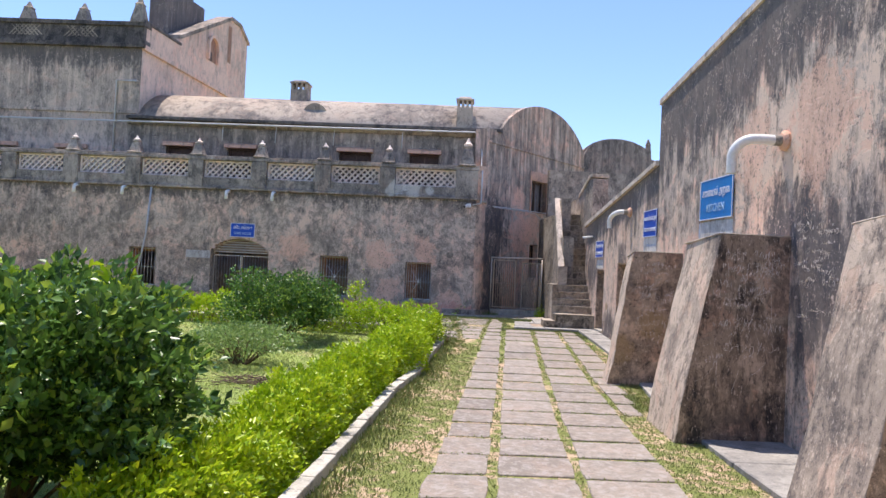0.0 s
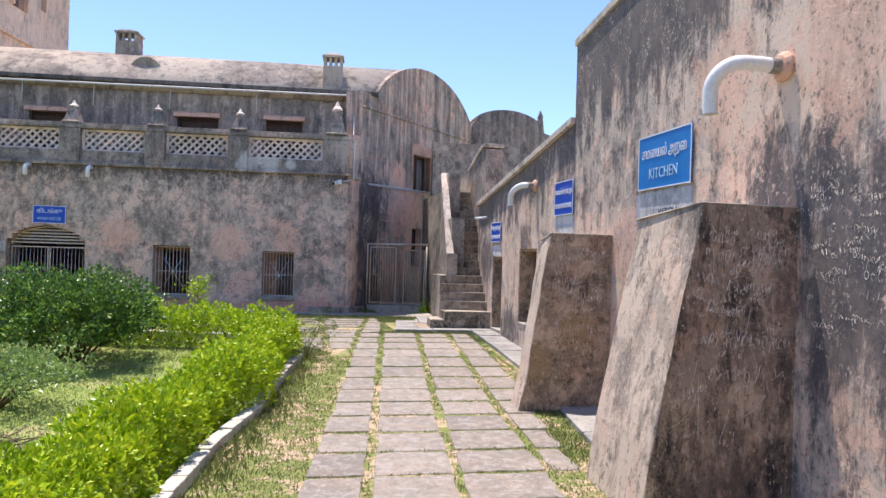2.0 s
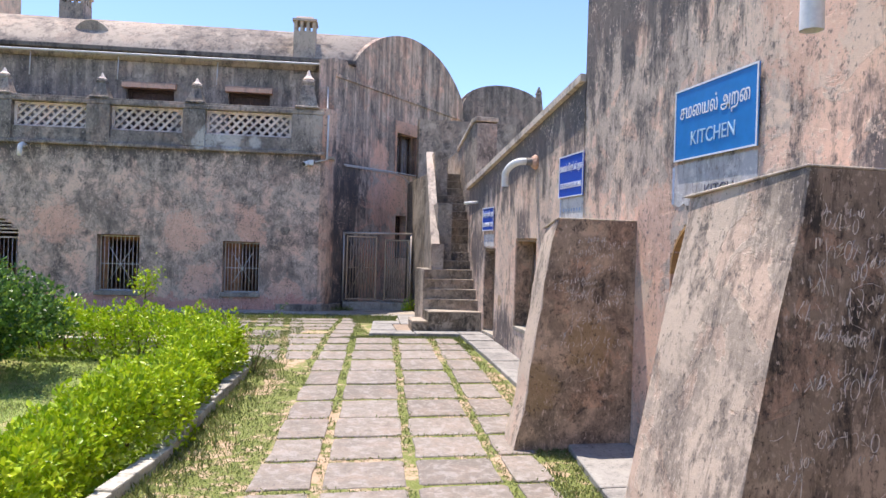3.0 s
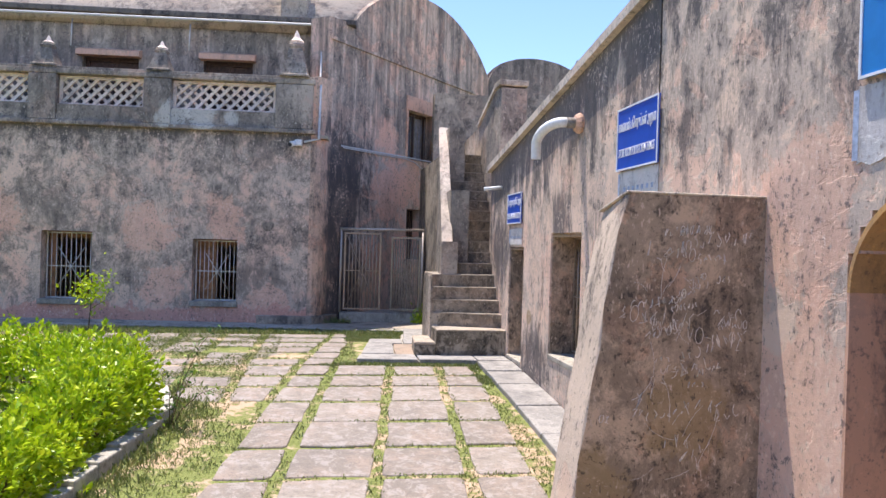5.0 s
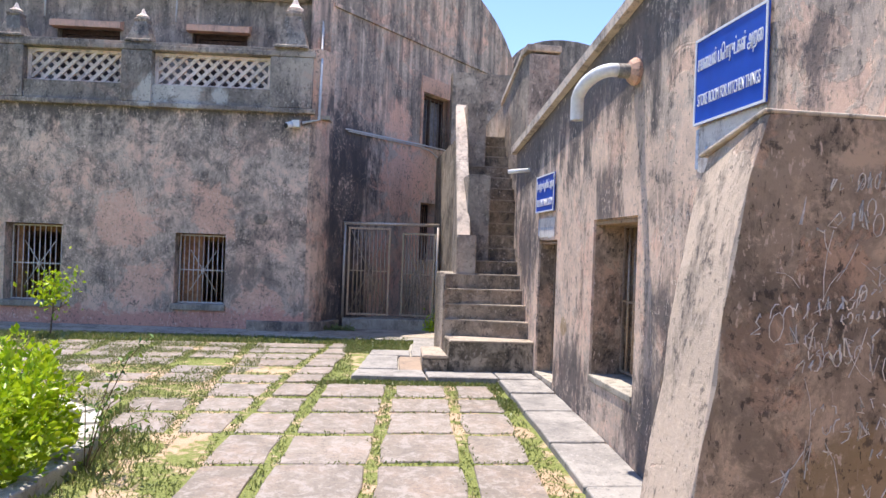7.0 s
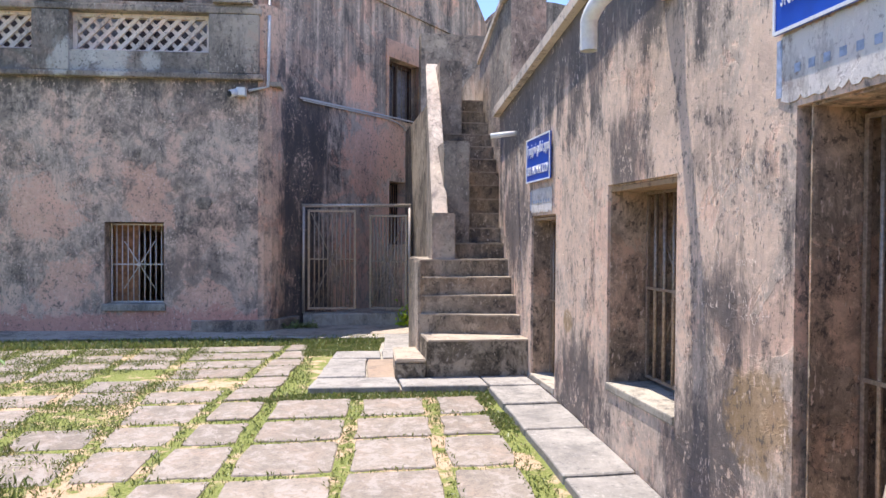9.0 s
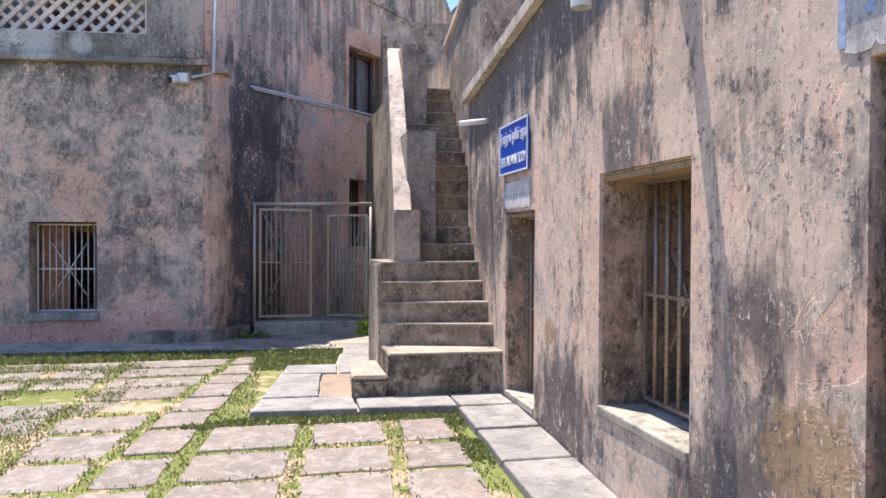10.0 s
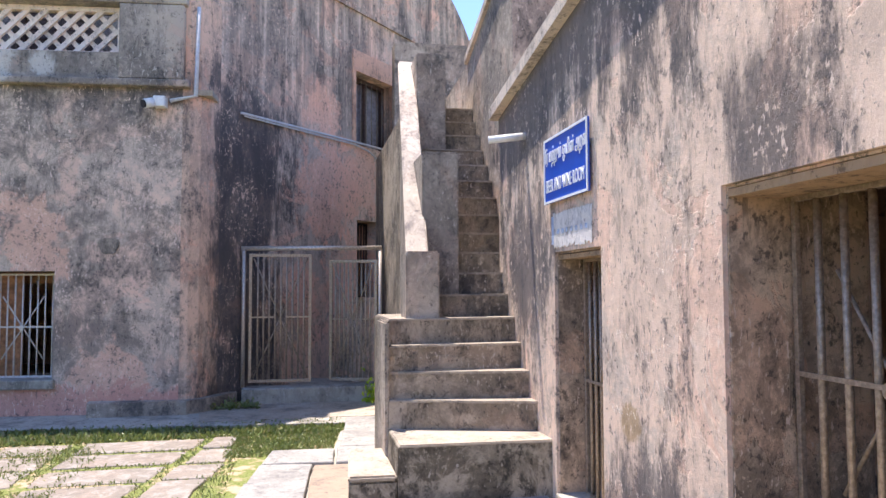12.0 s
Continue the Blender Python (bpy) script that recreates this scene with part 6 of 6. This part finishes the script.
# dry prunings lying on the lawn
rr = random.Random(61)
bm = bmesh.new()
for _ in range(70):
    x, y, a, ln = rr.gauss(0, 0.3), rr.gauss(0, 0.3), rr.uniform(0, 6.28), rr.uniform(0.15, 0.5)
    z = 0.02 + 0.1 * rr.random() * max(0.0, 1 - math.hypot(x, y))
    p = [Vector((x + f * ln * math.cos(a + 0.3 * f), y + f * ln * math.sin(a + 0.3 * f), z + 0.06 * f * rr.random())) for f in (0.0, 0.5, 1.0)]
    tube(bm, p, [0.008, 0.006, 0.003], 5, False)
tagged(part("brush_pile", bm, M_TWIG, m=Matrix.Translation((-2.85, 10.4, ground_z(10.4)))), "loose heap of dry brown twigs on the lawn", "twigs", "", "stuff")

# ---- grass ----
def turf(name, pts, size, rng, label, parent=None, mat_=None, aspect=0.16):
    n = len(pts)
    nrm = rng.normal(size=(n, 3)) * [0.5, 0.5, 0.1] + [0, 0, 1.0]
    ob = leaves(name, pts, nrm, size, mat_ or M_GRASS, parent, rng, aspect, label, 0.25 if aspect < 0.3 else 0.8)
    return tagged(ob, label, "grass", "", "stuff")


rng = np.random.default_rng(41)


def scatter(n, x0, x1, y0, y1, keep=None, patch=0.0):
    p = np.c_[rng.uniform(x0, x1, n), rng.uniform(y0, y1, n)]
    if patch:
        p3 = np.c_[p, np.zeros(n)]
        p = p[lumps(p3, 77, 3.0) * 0.6 + lumps(p3, 78, 9.0) * 0.6 + rng.normal(size=n) * 0.12 > patch]
    if keep is not None:
        p = p[keep(p)]
    return np.c_[p, np.interp(p[:, 1], GY, GZ)]


KX = np.array(kerb_line[:10])


def in_bed(p):
    return (p[:, 0] < np.interp(p[:, 1], KX[:, 1], KX[:, 0]) - 0.1) & (p[:, 1] < 16.6)


lawn = bmesh.new()
prev = None
for y in [-1.0 + 0.55 * i for i in range(32)]:
    row = [lawn.verts.new((x, y, ground_z(y) + 0.012)) for x in (-17.0, float(np.interp(y, KX[:, 1], KX[:, 0])) - 0.07)]
    if prev:
        lawn.faces.new((prev[0], prev[1], row[1], row[0]))
    prev = row
structure(part("lawn", lawn, M_LAWN), "uneven green lawn with dry patches in the bed", "lawn")
turf("lawn_grass", scatter(120000, -9, 0, 4.5, 17, in_bed, -0.45), 0.042, rng, "rough uneven lawn grass with dry patches", None, M_LAWNGRASS)


# ---- paving of the court ----
GAPS = [lambda y: -2.55, lambda y: -1.92, lambda y: -1.28, lambda y: -0.66 + 0.0 * y, lambda y: -0.04, lambda y: 0.56 + 0.01 * (y - 16), lambda y: 0.13 + 0.15 * (y - 9.7), lambda y: 0.73 + 0.13 * (y - 9.7), lambda y: 1.53 + 0.113 * (y - 9.62), lambda y: 2.42 + 0.076 * (y - 9.8), lambda y: 3.05 + 0.055 * (y - 9.8)]
ROWS_Y = [1.7, 2.4, 3.1, 3.8, 4.5, 5.2, 5.9, 6.6, 7.3, 8.0, 8.7, 9.4, 10.1, 10.8, 11.5, 12.15, 12.75, 13.4, 14.05, 14.72, 15.38, 15.97, 16.45, 17.0, 17.46, 17.97, 18.5, 18.98, 19.48, 19.95]
paving = group_empty("paving", label="worn granite slabs laid in grass across the court", category="paving", kind="structure")
rp = random.Random(8)
holes = []
kerb_x = lambda y: float(np.interp(y, KX[:, 1], KX[:, 0]))
count = 0
for j in range(len(ROWS_Y) - 1):
    for c in range(len(GAPS) - 1):
        g = 0.04 + 0.022 * rp.random()
        y0, y1 = ROWS_Y[j] + 0.02 + 0.02 * rp.random(), ROWS_Y[j + 1] - 0.02 - 0.02 * rp.random()
        ym = (y0 + y1) / 2
        a0, b0, a1, b1 = GAPS[c](y0) + g, GAPS[c + 1](y0) - g, GAPS[c](y1) + g, GAPS[c + 1](y1) - g
        if c == 9:
            lim = 3.42 if ym > 12.7 else float(np.interp(ym, (2, 8, 10, 12.7), (2.2, 2.45, 2.75, 3.1)))
            if GAPS[c](ym) > lim - 0.25:
                continue
            b0, b1 = min(b0, lim), min(b1, lim)
        if ym > 17.0 and c >= 9:
            continue
        if ym > 17.0 and (b0 > 1.93 or b1 > 1.93):
            b0, b1 = min(b0, 1.88), min(b1, 1.9)
            if b0 - a0 < 0.2:
                continue
        left = kerb_x(ym) if ym < 15.3 else (-2.6 if ym > 16.9 else float(np.interp(ym, (15.3, 16.9), (0.2, -2.6))))
        if a0 < left + 0.25 or a1 < left + 0.25:
            continue
        if c < 6 and ym < 14.3:
            continue
        if b0 - a0 < 0.15:
            continue
        gap_here = 0.012 if c >= 6 else 0.004
        slab_piece("slab", [(a0, y0), (b0, y0), (b1, y1), (a1, y1)], lambda x, y: ground_z(y) + gap_here, 0.06, M_STONE, paving, 1000 + count)
        holes.append((min(a0, a1), max(b0, b1), y0, y1))
        count += 1
H = np.array(holes)


def off_slab(p):
    ok = np.ones(len(p), bool)
    for x0, x1, y0, y1 in H:
        ok &= ~((p[:, 0] > x0 + 0.035) & (p[:, 0] < x1 - 0.035) & (p[:, 1] > y0 + 0.02) & (p[:, 1] < y1 - 0.02))
    return ok


def court(p):
    return off_slab(p) & ((p[:, 0] > np.interp(p[:, 1], KX[:, 1], KX[:, 0]) + 0.08) | (p[:, 1] > 16.3)) & ~((p[:, 1] > 17.15) & (p[:, 0] > 1.97))


turf("joint_grass", scatter(190000, -3.5, 3.45, 4.0, 20.5, court, -0.3), 0.03, rng, "short grass growing in the slab joints", None, None, 0.3)
turf("creeping_grass", np.array([[x, y, z + 0.01] for x, y, z in scatter(60000, -2.4, 0.9, 13.0, 19.8, lambda p: p[:, 0] < 0.1 + 0.16 * (p[:, 1] - 13.0), 0.05) if z < 9]), 0.026, rng, "low grass creeping over sunken slabs", None, None, 0.35)
turf("kerb_grass", scatter(60000, -2.2, 0.9, 4.0, 16.0, lambda p: court(p) & (p[:, 0] < np.interp(p[:, 1], KX[:, 1], KX[:, 0]) + 0.1 + 0.45 * rng.random(len(p)) ** 2), -0.3), 0.075, rng, "longer weeds beside the bed kerb")
turf("edge_grass", scatter(16000, 1.5, 3.5, 15.9, 17.15, lambda p: off_slab(p) & ((p[:, 1] > 16.95) | (p[:, 0] > 3.3)), -0.25), 0.034, rng, "green weeds along the platform edge", None, None, 0.5)
turf("facade_grass", np.r_[scatter(9000, -3.0, 2.85, 19.95, 20.5)], 0.06, rng, "grass strip along the facade foot", None, None, 0.45)
turf("buttress_weeds", scatter(2500, 2.7, 3.3, 8.9, 11.7, off_slab, 0.1), 0.045, rng, "weeds between the buttresses")


# ---- tall weed leaning over the bed kerb ----
wd = group_empty("weed", label="tall thin weed with small dark leaves by the kerb", category="weed", loc=(0.2, 14.6, ground_z(14.6)))
bm = bmesh.new()
tips = []
for k, (tx, ty, tz) in enumerate(((0.42, 0.0, 0.95), (0.3, -0.15, 0.6), (0.45, -0.2, 0.42), (-0.05, 0.1, 0.5), (0.2, 0.1, 0.75))):
    pts = [(0.0, 0.0, -0.02), (tx * 0.25, ty * 0.3, tz * 0.45), (tx * 0.6, ty * 0.7, tz * 0.8), (tx, ty, tz)]
    tube(bm, pts, [0.005, 0.004, 0.003, 0.0015], 5, False)
    for a, b in zip(pts, pts[1:]):
        tips += [[a[i] + (b[i] - a[i]) * f for i in range(3)] for f in (0.2, 0.5, 0.8)]
part("stem", bm, M_TWIG, wd)
q = np.array([t for t in tips if t[2] > 0.15 for _ in range(3)])
leaves("foliage", q + rng.normal(size=q.shape) * 0.015, rng.normal(size=q.shape), 0.05, M_BUSH, wd, rng, 0.5)
turf("gate_weeds", np.c_[rng.normal(3.28, 0.07, 260), rng.normal(21.36, 0.06, 260), 0.1 + np.abs(rng.normal(0, 0.13, 260))], 0.05, rng, "bright weeds at the foot of the gate", None, M_HEDGE, 0.5)
turf("corner_weeds", np.c_[rng.uniform(1.4, 2.0, 300), rng.uniform(21.15, 21.3, 300), 0.1 + np.abs(rng.normal(0, 0.03, 300))], 0.05, rng, "small weeds at the building corner", None, None, 0.4)
turf("notch_grass", scatter(9000, 1.85, 2.86, 19.12, 20.52, lambda p: p[:, 0] < 2.7 + 0.11 * (p[:, 1] - 19.1), -0.5), 0.032, rng, "grass beside the stair platform", None, None, 0.35)
